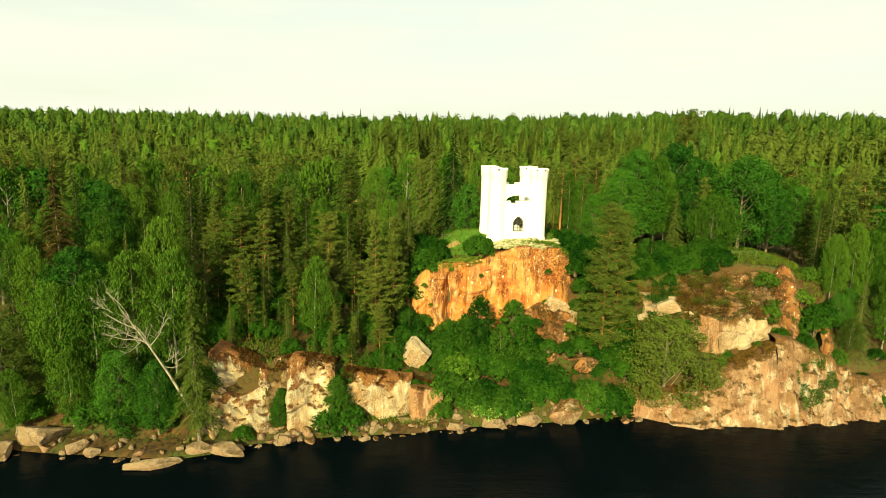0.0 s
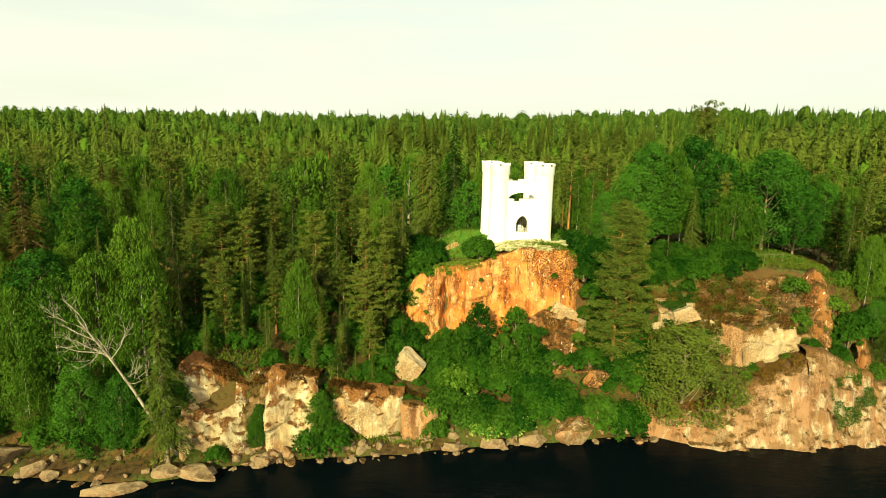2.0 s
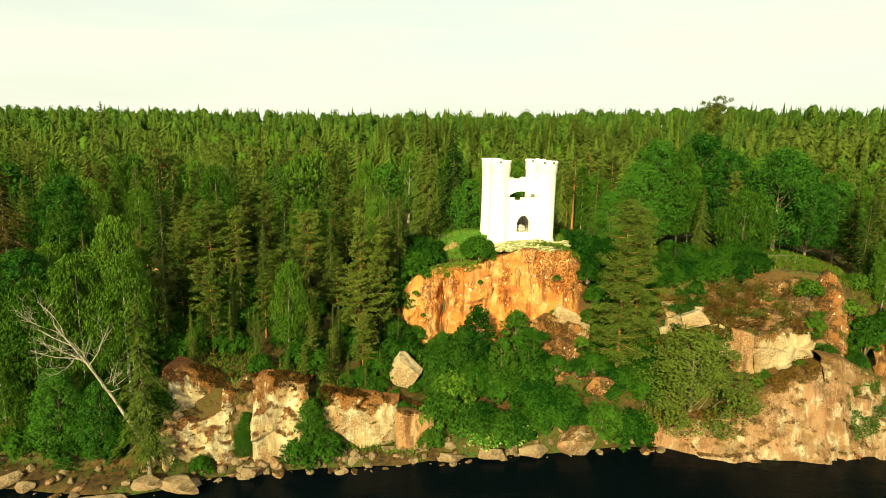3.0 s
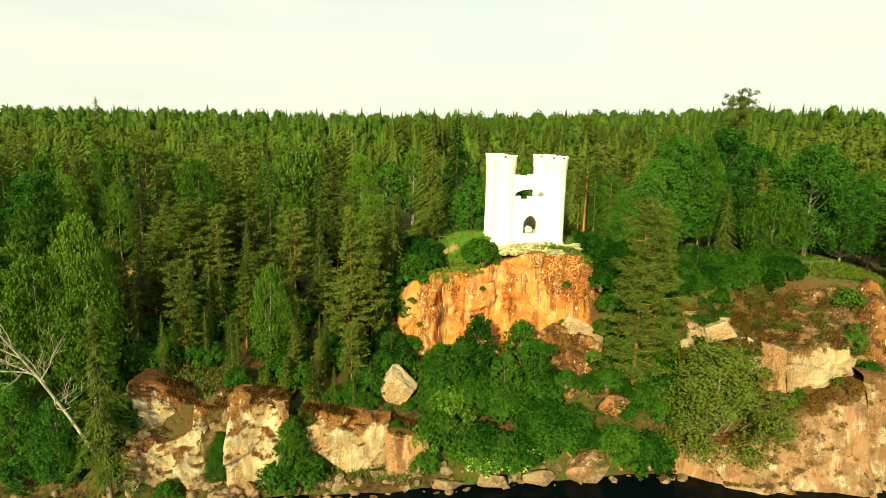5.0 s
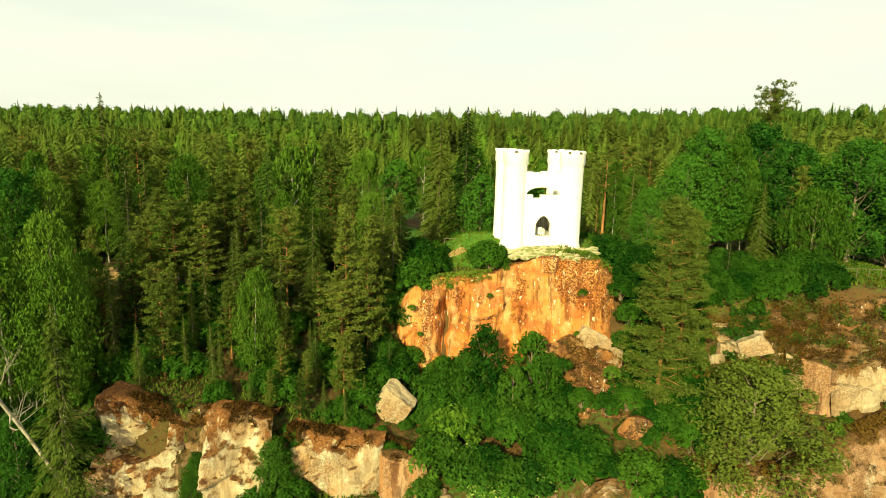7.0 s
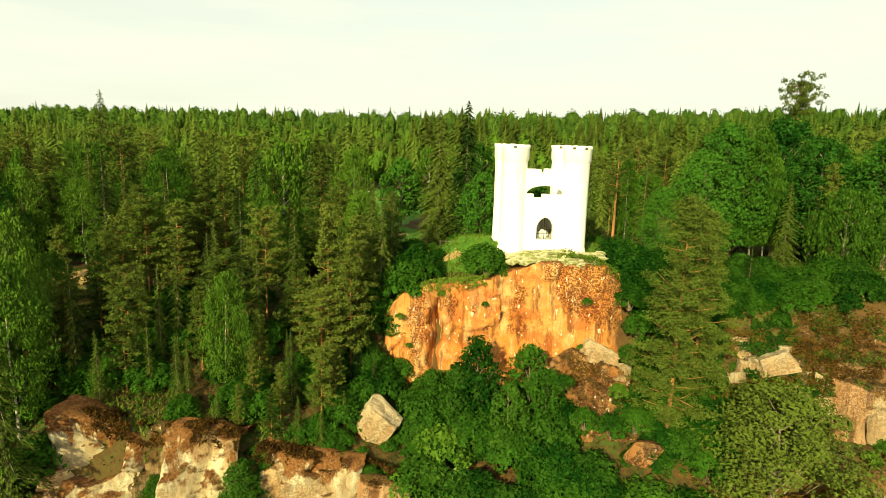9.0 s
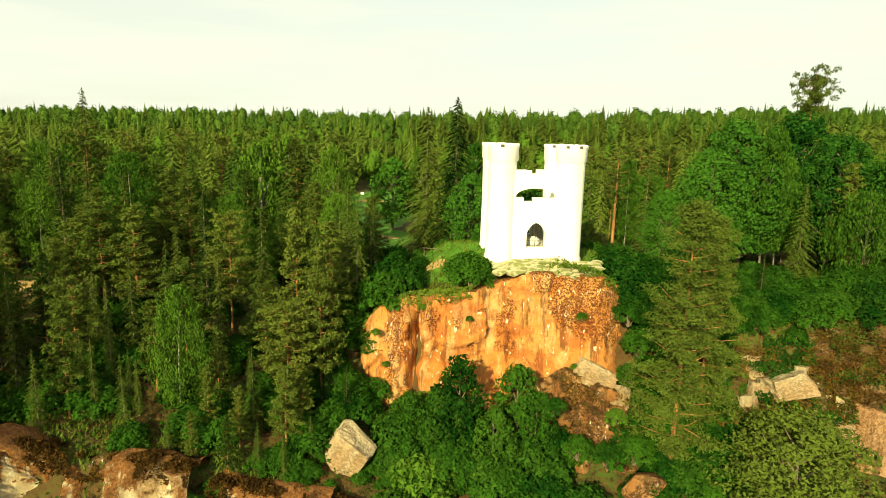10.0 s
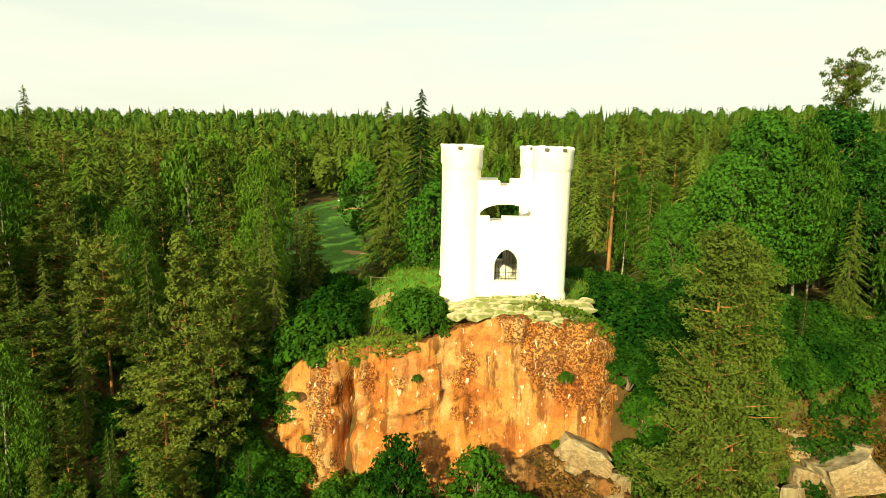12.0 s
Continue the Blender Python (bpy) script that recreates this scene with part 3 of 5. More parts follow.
def block_mesh(name, seed, material, skew=0.25):
    """An angular broken block: a skewed box with sheared corners and chipped, slightly rough faces."""
    rng = np.random.RandomState(seed)
    bm = bmesh.new()
    bmesh.ops.create_cube(bm, size=2)
    for v in bm.verts:
        v.co += Vector(rng.uniform(-skew, skew, 3))
    bmesh.ops.subdivide_edges(bm, edges=bm.edges[:], cuts=9, use_grid_fill=True)
    P = np.array([v.co[:] for v in bm.verts])
    for _ in range(6):
        n = rng.normal(size=3)
        n /= np.linalg.norm(n)
        P -= np.maximum(P @ n - rng.uniform(1.15, 1.5), 0)[:, None] * n
    P += 0.09 * np.stack([fbm(P * 1.9 + seed, 4, seed + i) for i in range(3)], 1)
    for v, p in zip(bm.verts, P):
        v.co = p
    return bm_mesh(name, bm, material)


def place_rock(me, x, y, z, size, turn, label, group="", name="boulder", tilt=0.0, turns=None):
    ob = new(name, me)
    ob.matrix_world = pose(x, y, z, *(turns or (tilt, tilt * 0.6)), turn) @ Matrix.Diagonal((*size, 1))
    return tagged(ob, label, "rock", group)


STONES = [rock_mesh("stone", 300 + i, M_BOULDER if i % 3 else M_PINKROCK, 12 + i % 5, (1, 0.8, 0.62 + 0.05 * (i % 4)), 2) for i in range(9)]
rs = np.random.RandomState(8)
for i in range(290):
    x = rs.uniform(-58, -24) if i < 70 else rs.uniform(-24, 3) if i < 205 else rs.uniform(3, 27) if i < 275 else rs.uniform(56, 72)
    y = float(np.interp(x, LX, SHORE)) + rs.uniform(-0.8, 2.4) + (rs.uniform(-0.5, 1.0) if x < -24 else 0)
    r = rs.choice([0.3, 0.45, 0.62, 0.85], p=[0.35, 0.35, 0.22, 0.08]) * rs.uniform(0.8, 1.2)
    z = max(land(x, y), -0.25) + r * 0.2
    place_rock(STONES[i % 9], x, y, z, (r, r * rs.uniform(0.8, 1.1), r), rs.uniform(0, 360), "weathered granite stone on the lake shore", "shore stones", "stone", rs.uniform(-14, 14))
BIG = [rock_mesh("boulder", 400 + i, M_BOULDER, 18, (1, 0.9, 0.8), 4, 0.36, 0.72) for i in range(4)]
# x, y, z, half sizes, turn
for i, (x, y, z, a, b, c, turn) in enumerate([(-30.5, 59.8, 0.25, 3.6, 1.1, 0.8, 14), (-23.6, 62.2, 0.5, 2.4, 1.3, 0.9, -8), (-45.4, 62.8, 1.3, 2.9, 2.1, 2.1, 20), (-40.9, 62.0, 0.6, 1.5, 1.1, 1.0, 50), (-38.6, 61.4, 0.4, 1.2, 0.9, 0.7, -15), (-26.8, 62.0, 0.7, 1.6, 1.0, 1.0, 24),
                                              (2.6, 69.3, 0.4, 1.7, 1.0, 0.9, 5), (7.0, 70.3, 0.5, 1.8, 1.0, 1.0, -6), (12.0, 71.3, 0.6, 2.1, 1.1, 1.0, 10), (-48.5, 60.9, 0.3, 2.0, 1.5, 1.1, -30), (-17.8, 65.0, 0.5, 1.3, 1.0, 1.0, 30)]):
    place_rock(BIG[i % 4], x, y, z, (a, b, c), turn, "large smooth granite boulder lying at the waterline", "shore boulders")
BLOCKS = [block_mesh("boulder", 520 + i, M_CLEANROCK) for i in range(5)]
place_rock(BLOCKS[0], -3.2, 76.6, 7.2, (1.7, 1.1, 1.3), 4, "pale angular granite boulder standing among shrubs", turns=(8, 36))
# broken blocks on the slope: x, y, z, half sizes, turn, tips
for i, (x, y, z, a, b, c, turn, tips) in enumerate([
        (31.9, 82.4, 13.2, 1.75, 1.3, 0.95, 8, (-10, -16)), (28.1, 85.2, 13.9, 0.9, 0.7, 1.0, 30, (-8, 12)), (30.1, 85.0, 13.8, 0.9, 0.8, 0.9, -20, (-10, -8)),
        (27.8, 82.4, 11.7, 0.45, 0.4, 0.4, 20, (0, 10)), (29.0, 81.8, 11.6, 0.55, 0.5, 0.8, 40, (-10, 6)), (34.6, 81.8, 11.4, 0.6, 0.8, 1.3, 12, (-20, 14)),
        (35.5, 81.4, 11.0, 0.45, 0.8, 1.5, -16, (-16, 4)), (36.2, 81.0, 10.6, 0.4, 0.7, 1.4, 20, (-22, 12)), (33.6, 81.2, 11.2, 0.6, 0.6, 0.6, 33, (-20, -12)),
        (27.0, 83.8, 13.0, 0.7, 0.6, 0.5, -35, (-12, 4)), (32.6, 80.8, 10.6, 0.6, 0.6, 0.5, 15, (-10, 8)), (26.0, 85.8, 14.8, 0.7, 0.6, 0.7, 60, (-6, 10)), (29.9, 82.6, 12.6, 0.7, 0.6, 0.5, -10, (-16, 10)), (33.4, 83.4, 14.2, 0.5, 0.5, 0.4, 50, (0, 8))]):
    place_rock(BLOCKS[(i * 2 + 1) % 5], x, y + 0.25, z - 0.3, (a, b, c), turn, "pale broken granite block lying on the slope", "slope blocks", turns=tips)
place_rock(BLOCKS[2], 16.4, 82.0, 12.9, (1.6, 1.2, 0.9), -4, "pale broken granite block low on the red cliff", turns=(-12, 24))
place_rock(BLOCKS[4], 18.3, 81.6, 11.4, (0.8, 0.8, 0.9), 25, "pale broken granite block low on the red cliff", turns=(-8, 18))
RED = [rock_mesh("boulder", 600 + i, M_BROWNROCK, 13, (1, 0.9, 0.9), 4, 0.34, 0.65) for i in range(2)]
place_rock(RED[1], 19.6, 76.6, 6.2, (2.0, 1.2, 1.3), 20, "rust-red granite boulder among shrubs")
place_rock(rock_mesh("boulder", 610, M_PINKROCK, 18, (1, 0.9, 0.9)), 16.6, 72.4, 1.2, (2.6, 1.4, 2.6), 10, "orange granite boulder at the waterline")


# ---- plants ----
def diamonds(c, u, w):
    """Leaf clumps: a pointed blade round each c with the half axes u and w."""
    n = len(c)
    V = np.stack([c - u * 0.8 - w, c - u * 0.8 + w, c + u * 1.1], 1).reshape(-1, 3)
    return V, np.arange(3 * n).reshape(n, 3)


def unit(v):
    return v / np.maximum(np.linalg.norm(v, axis=1, keepdims=True), 1e-9)


def leaf_cloud(rng, c, out, size, jitter=0.8, length=1.0):
    nrm = unit(out + jitter * rng.normal(size=c.shape))
    a = unit(np.cross(nrm, rng.normal(size=c.shape)))
    b = np.cross(nrm, a)
    s = (size * rng.uniform(0.6, 1.25, len(c)))[:, None]
    return diamonds(c, a * s * length, b * s * 0.62)


def tube(points, radii, sides=6):
    V, F = [], []
    pts = [Vector(p) for p in points]
    for i, p in enumerate(pts):
        d = (pts[min(i + 1, len(pts) - 1)] - pts[max(i - 1, 0)]).normalized()
        a = d.orthogonal().normalized()
        b = d.cross(a)
        for s in range(sides):
            t = 2 * math.pi * s / sides
            V.append(p + (a * math.cos(t) + b * math.sin(t)) * radii[i])
    for i in range(len(pts) - 1):
        for s in range(sides):
            F.append([i * sides + s, i * sides + (s + 1) % sides, (i + 1) * sides + (s + 1) % sides, (i + 1) * sides + s])
    return np.array([v[:] for v in V]), np.array(F)


def merged(pieces):
    V, F, base = [], [], 0
    for v, f in pieces:
        V.append(v), F.append(f + base)
        base += len(v)
    return np.concatenate(V), np.concatenate(F)


def bent_trunk(rng, h, r, bend=0.03, sides=7):
    k = 7
    wob = np.cumsum(rng.normal(0, bend * h / k, (k + 1, 2)), 0)
    wob -= wob[0]
    pts = [(wob[i, 0], wob[i, 1], h * i / k - (0.6 if i == 0 else 0)) for i in range(k + 1)]
    return tube(pts, [r * (1 - 0.92 * i / k) * (1.35 if i == 0 else 1) for i in range(k + 1)], sides), np.array(pts)


def along(pts, z):
    return np.array([np.interp(z, pts[:, 2], pts[:, 0]), np.interp(z, pts[:, 2], pts[:, 1]), z])


def spruce(seed, h=18.0, r=3.2, sprays=1.0, leaf=0.165, bare=0.06, needles=None, wood=None, ragged=0.0):
    rng = np.random.RandomState(seed)
    trunk, pts = bent_trunk(rng, h, 0.012 * h + 0.03, 0.008)
    C, U, W = [], [], []
    wood_parts = [trunk]
    n = int(h * 10)
    for i in range(n):
        q = bare + (1 - bare) * (i + rng.rand()) / n
        L = r * (1 - q) ** 0.8 * rng.uniform(0.65 - ragged, 1.12) + 0.12
        if q < 0.2:
            L *= 0.65 + 1.75 * q
        a = i * 2.39996 + rng.uniform(-0.4, 0.4)
        base = along(pts, q * h)
        m = max(3, int(L * 19.0 * sprays))
        s = np.linspace(0.22, 1.0, m) + rng.uniform(-0.06, 0.06, m)
        lift = 0.30 * q
        drop = (lift - 0.12) * L * s - 0.42 * L * s ** 2
        side = np.array([-math.sin(a), math.cos(a), 0])
        outw = np.array([math.cos(a), math.sin(a), 0])
        sway = rng.uniform(-1, 1, m) * 0.34 * L * (1 - 0.55 * s)
        c = base + outw * (L * s)[:, None] + side * sway[:, None] + np.array([0, 0, 1]) * (drop - 0.12 * rng.rand(m))[:, None]
        d = unit(outw * 0.8 + side * (sway / max(L, 0.1))[:, None] * 1.5 + np.array([0, 0, -1]) * (0.35 + 0.35 * rng.rand(m))[:, None])
        w = unit(np.cross(d, np.array([0, 0, 1.0]) + 0.35 * rng.normal(size=(m, 3))))
        size = leaf * rng.uniform(0.7, 1.3, m)[:, None]
        C.append(c), U.append(d * size), W.append(w * size * 0.42)
        if sprays > 0.8 and i % 6 == 0 and q < 0.7:
            wood_parts.append(tube([base, base + outw * L * 0.5 + np.array([0, 0, (lift - 0.12) * L * 0.5 - 0.1 * L]), base + outw * L * 0.9 + np.array([0, 0, (lift - 0.12) * L * 0.9 - 0.34 * L])], [0.05, 0.03, 0.01], 3))
    V, F = diamonds(np.concatenate(C), np.concatenate(U), np.concatenate(W))
    tv, tf = merged(wood_parts)
    return mesh_of("trunk", tv, tf, wood or M_BARK, True), mesh_of("crown", V, F, needles or M_SPRUCE)


def pine(seed, h=18.0, r=3.0, bare=0.42, puffs=1.0, leaf=0.155, wood=None, flat=0.55, branches=44, cone=False, needles=None, long=1.15, girth=1.0):
    rng = np.random.RandomState(seed)
    trunk, pts = bent_trunk(rng, h, girth * (0.0085 * h + 0.03), 0.014)
    parts_, C, N = [trunk], [], []
    n = branches
    for i in range(n):
        q = bare + (1 - bare) * ((i + rng.rand()) / n)
        rel = (q - bare) / (1 - bare)
        L = r * (0.45 + 1.1 * rel ** 0.5 * (1 - rel) ** 0.55) * rng.uniform(0.55, 1.1) if rel < 0.96 else 0.5
        if cone:
            L = r * (0.12 + 0.95 * (1 - rel) ** 0.7) * rng.uniform(0.6, 1.1) * (0.6 + 0.4 * min(1, rel * 6))
        a = i * 2.39996 + rng.uniform(-0.5, 0.5)
        outw = np.array([math.cos(a), math.sin(a), 0])
        base = along(pts, q * h * 0.985)
        rise = rng.uniform(-0.15, 0.35) + 0.35 * rel
        tip = base + outw * L + np.array([0, 0, rise * L])
        mid = base + outw * L * 0.5 + np.array([0, 0, rise * L * 0.25])
        if puffs > 0.6 or i % 2 == 0:
            parts_.append(tube([base, mid, tip], [0.018 * r, 0.012 * r, 0.006], 3))
        for s in np.linspace(0.35, 1.05, max(2, int(L * 1.7))):
            c0 = base + (tip - base) * s + np.array([0, 0, -0.1 * L * s * (1 - s)]) + rng.normal(0, 0.18, 3)
            m = int(38 * puffs)
            o = rng.normal(size=(m, 3))
            o = unit(o) * rng.uniform(0.35, 1, m)[:, None] * np.array([0.62, 0.62, 0.62 * flat]) * (0.7 + 0.12 * r)
            C.append(c0 + o)
            N.append(unit(o + np.array([0, 0, 0.25])))
    V, F = leaf_cloud(rng, np.concatenate(C), np.concatenate(N), leaf, 0.7, long)
    tv, tf = merged(parts_)
    return mesh_of("trunk", tv, tf, wood or M_PINEBARK, True), mesh_of("crown", V, F, needles or M_PINE)


def broadleaf(seed, h=14.0, r=4.0, base=0.22, lobes=26, per=130, leaf=0.34, material=None, wood=None, droop=0.0, narrow=1.0, limb=1.0, girth=1.0):
    rng = np.random.RandomState(seed)
    trunk, pts = bent_trunk(rng, h * 0.9, girth * (0.014 * h + 0.04), 0.018 / girth)
    parts_, C, N = [trunk], [], []
    for i in range(lobes):
        q = (i + 0.5) / lobes
        z = base * h + (1 - base) * h * (0.08 + 0.86 * q)
        env = math.sin(math.pi * (0.16 + 0.80 * q) ** (0.85 if narrow >= 1 else 1.0)) ** 0.7
        a = i * 2.39996 + rng.uniform(-0.5, 0.5)
        rad = r * env * narrow * (0.30 + 0.58 * rng.rand() ** 0.5)
        axis = along(pts, min(z, h * 0.88))
        c0 = np.array([axis[0] + rad * math.cos(a), axis[1] + rad * math.sin(a), z])
        lr = r * rng.uniform(0.15, 0.30) * (0.6 + 0.5 * env)
        if i % 4 == 0 and limb:
            st = along(pts, max(h * base * 0.8, z - rad * 0.9 - 0.8))
            parts_.append(tube([st, (st + c0) / 2 + np.array([0, 0, -0.1 * rad]), c0], [0.006 * h, 0.004 * h, 0.012], 4))
        o = unit(rng.normal(size=(per, 3)))
        shell = rng.uniform(0.55, 1.0, per) ** 0.6
        stretch = np.array([1, 1, 0.78 + droop * 0.9])
        p = c0 + o * shell[:, None] * lr * stretch * (1 + 0.3 * vnoise(o * 2.3 + seed + i, seed))[:, None]
        if droop:
            p[:, 2] -= droop * lr * rng.rand(per) * 1.3
            o = unit(o * np.array([1, 1, 0.3]) + np.array([0, 0, 0.15]))
        C.append(p), N.append(o * 0.7 + unit((c0 - axis)[None, :]) * 0.5 + np.array([0, 0, 0.3]))
    C, N = np.concatenate(C), np.concatenate(N)
    if droop > 0.3:
        m = len(C)
        d = unit(np.array([0, 0, -1.0]) + 0.3 * rng.normal(size=(m, 3)))
        w = unit(np.cross(d, rng.normal(size=(m, 3))))
        s = (leaf * rng.uniform(0.7, 1.3, m))[:, None]
        V, F = diamonds(C, d * s * 1.3, w * s * 0.5)
    else:
        V, F = leaf_cloud(rng, C, N, leaf, 0.75)
    tv, tf = merged(parts_)
    return mesh_of("trunk", tv, tf, wood or M_BARK, True), mesh_of("crown", V, F, material or M_MAPLE)


def shrub(seed, r=1.6, h=1.9, lobes=38, per=74, leaf=0.115, material=None):
    """A bush of many small leafy clumps over a dome, with gaps between them."""
    rng = np.random.RandomState(seed)
    C, N, stems = [], [], []
    for i in range(lobes):
        a, q = i * 2.39996 + rng.uniform(-0.3, 0.3), (i + 0.5) / lobes
        rad = r * 0.86 * math.sqrt(q) * rng.uniform(0.8, 1.1)
        z = h * (0.08 + 0.78 * math.sqrt(max(0.0, 1 - 0.97 * q)) + rng.uniform(-0.10, 0.10))
        c0 = np.array([rad * math.cos(a), rad * math.sin(a), z])
        o = unit(rng.normal(size=(per, 3)))
        p = c0 + o * (rng.uniform(0.35, 1, per) ** 0.6)[:, None] * r * rng.uniform(0.17, 0.30)
        C.append(p), N.append(o * 0.7 + unit(c0[None, :]) * 0.6 + np.array([0, 0, 0.3]))
        if i % 6 == 0:
            stems.append(tube([(0.1 * math.cos(a), 0.1 * math.sin(a), -0.3), c0 * 0.55, c0], [0.05, 0.035, 0.012], 4))
    V, F = leaf_cloud(rng, np.concatenate(C), np.concatenate(N), leaf, 0.55)
    tv, tf = merged(stems)
    return mesh_of("stem", tv, tf, M_BARK, True), mesh_of("foliage", V, F, material or M_SHRUB)


def snag(seed):
    """A dead, bleached birch: a leaning, forking trunk with bare crooked limbs and twigs."""
    rng = np.random.RandomState(seed)
    pieces = []

    def grow(p, d, length, radius, depth):
        pts, radii = [p], [radius]
        steps = 4
        for i in range(steps):
            d = unit((d + rng.normal(0, 0.13 if depth else 0.05, 3) + np.array([0, 0, 0.05 if depth else 0.0]))[None])[0]
            p = p + d * length / steps
            pts.append(p)
            radii.append(radius * (1 - 0.75 * (i + 1) / steps))
        pieces.append(tube(pts, radii, 6 if depth < 2 else 3))
        if depth == 3:
            return
        for j in range((9, 6, 4)[depth]):
            q = rng.uniform(0.3, 1.0) if depth else rng.uniform(0.55, 0.98)
            at = pts[0] + (pts[-1] - pts[0]) * q if depth else np.array([np.interp(q * steps, range(steps + 1), [v[k] for v in pts]) for k in range(3)])
            side = rng.normal(0, 1, 3) * np.array([1, 0.7, 0.5]) + np.array([0, 0, 0.35])
            grow(at, unit((d * 0.55 + 0.8 * unit(side[None])[0])[None])[0], length * (rng.uniform(0.3, 0.52) if depth else rng.uniform(0.16, 0.28)), radius * (1 - 0.7 * q) * 0.62 + 0.006, depth + 1)

    lean = np.array([-0.42, -0.20, 0.86])
    grow(np.array([0.0, 0.0, -0.3]), lean, 18.5, 0.22, 0)
    tv, tf = merged(pieces)
    return mesh_of("trunk", tv, tf, M_DEADWOOD, True)


def plant(name, meshes, x, y, h_nom, h, turn, label, category, group="", z=None, wide=1.0, lean=0.0, parts=("trunk", "crown")):
    root = new(name)
    k = h / h_nom
    root.matrix_world = pose(x, y, land(x, y) - 0.1 if z is None else z, lean, 0, turn) @ Matrix.Diagonal((k * wide, k * wide, k, 1))
    root.empty_display_size = 0.3
    for n, me in zip(parts, meshes):
        part(n, me, root)
    return tagged(root, label, category, group)


SPRUCES = [spruce(10 + i, 18.0, 2.3 + 0.35 * i, 1.0, ragged=0.15) for i in range(4)]
OLIVESPRUCES = [spruce(25, 18.0, 3.9, 1.9, 0.14, 0.14, ragged=0.3, needles=M_PINE)]
BIGSPRUCES = [spruce(26 + i, 18.0, 3.7, 1.6, 0.17, 0.03) for i in range(2)]
RUSTY = [spruce(20, 18.0, 3.6, 1.3, needles=M_DRYSPRUCE, ragged=0.3)]
PINES = [pine(30 + i, 18.0, 2.6 + 0.25 * i, 0.10 + 0.07 * i, 1.15, 0.16, branches=60, cone=i < 3, flat=0.6) for i in range(4)]
BUSHYPINES = [pine(45 + i, 18.0, 3.1, 0.17, 3.4, 0.075, branches=92, flat=0.55, cone=True, needles=M_OLIVE, long=1.3) for i in range(2)]
TALLPINES = [pine(40, 18.0, 2.7, 0.81, 1.5, 0.12, branches=30, flat=0.5, girth=1.5), pine(41, 18.0, 2.6, 0.52, 0.7, 0.15, branches=20, flat=0.4, girth=1.75)]
BIRCHES = [broadleaf(50 + i, 16.0, 3.3, 0.12, 96, 84, 0.13, M_BIRCH, M_BIRCHBARK, 0.38, 0.95, 0, 0.5) for i in range(3)]
WILLOW = broadleaf(60, 10.0, 4.4, 0.2, 54, 130, 0.15, M_BIRCH, M_BARK, 0.85)
MAPLES = [broadleaf(70 + i, 14.0, 4.7, 0.12, 120, 120, 0.155, M_MAPLE) for i in range(3)]
ROWANS = [broadleaf(85 + i, 7.0, 2.2, 0.08, 60, 70, 0.14, M_SHRUB if i else M_SHRUB2, None, 0.0, 1.0) for i in range(3)]
OLIVES = [broadleaf(80 + i, 8.0, 3.0, 0.05, 100, 170, 0.085, M_OLIVE, None, 0.0, 1.2) for i in range(2)]
SHRUBS = [shrub(90 + i) for i in range(4)]
DARKSHRUBS = [shrub(95 + i, material=M_SHRUB2) for i in range(3)]
BUSHES = [broadleaf(120 + i, 7.0, 2.3, 0.03, 90, 110, 0.105, M_SHRUB2, None, 0.15, 1.0, 0.6) for i in range(2)]
LIGHTSHRUBS = [shrub(100 + i, per=46, leaf=0.13, material=M_BIRCH) for i in range(2)]
PALESHRUBS = [shrub(110, per=50, leaf=0.11, material=M_BLOSSOM)]

L_SPRUCE = "dark green Norway spruce with drooping branches"
L_PINE = "Scots pine with an orange trunk and layered needles"
L_BIRCH = "light green birch with a white trunk and hanging twigs"
L_MAPLE = "dense dark green broad-leaved tree"
L_SHRUB = "dense bright green leafy shrub"
taken = []


def tree_at(kind, x, y, top, seed=0, wide=1.0, label=None):
    """A tree of that kind at (x, y), whose tip reaches the height top above the lake."""
    g = land(x, y)
    h = max(top - g, 3.0)
    table = {"spruce": (SPRUCES, 18.0, "spruce_tree", L_SPRUCE), "rusty": (RUSTY, 18.0, "spruce_tree", "half-dead spruce with rust-brown needles"),
             "pine": (PINES, 18.0, "pine_tree", L_PINE), "bigspruce": (BIGSPRUCES, 18.0, "spruce_tree", "tall broad dark green Norway spruce"), "rowan": (ROWANS, 7.0, "rowan_tree", "small bushy green tree at the foot of the cliff"), "olivespruce": (OLIVESPRUCES, 18.0, "spruce_tree", "ragged olive-green spruce on the shore stones"), "bushypine": (BUSHYPINES, 18.0, "pine_tree", "full-crowned Scots pine beside the cliff"), "tallpine": (TALLPINES, 18.0, "pine_tree", "tall Scots pine with a bare orange trunk"),
             "birch": (BIRCHES, 16.0, "birch_tree", L_BIRCH), "maple": (MAPLES, 14.0, "broadleaf_tree", L_MAPLE),
             "olive": (OLIVES, 8.0, "broadleaf_tree", "small olive-green willow-like tree on the rocks")}
    meshes, nom, name, text = table[kind]
    taken.append((x, y))
    return plant(name, meshes[seed % len(meshes)], x, y, nom, h, (seed * 77) % 360, label or text, "tree", wide=wide)


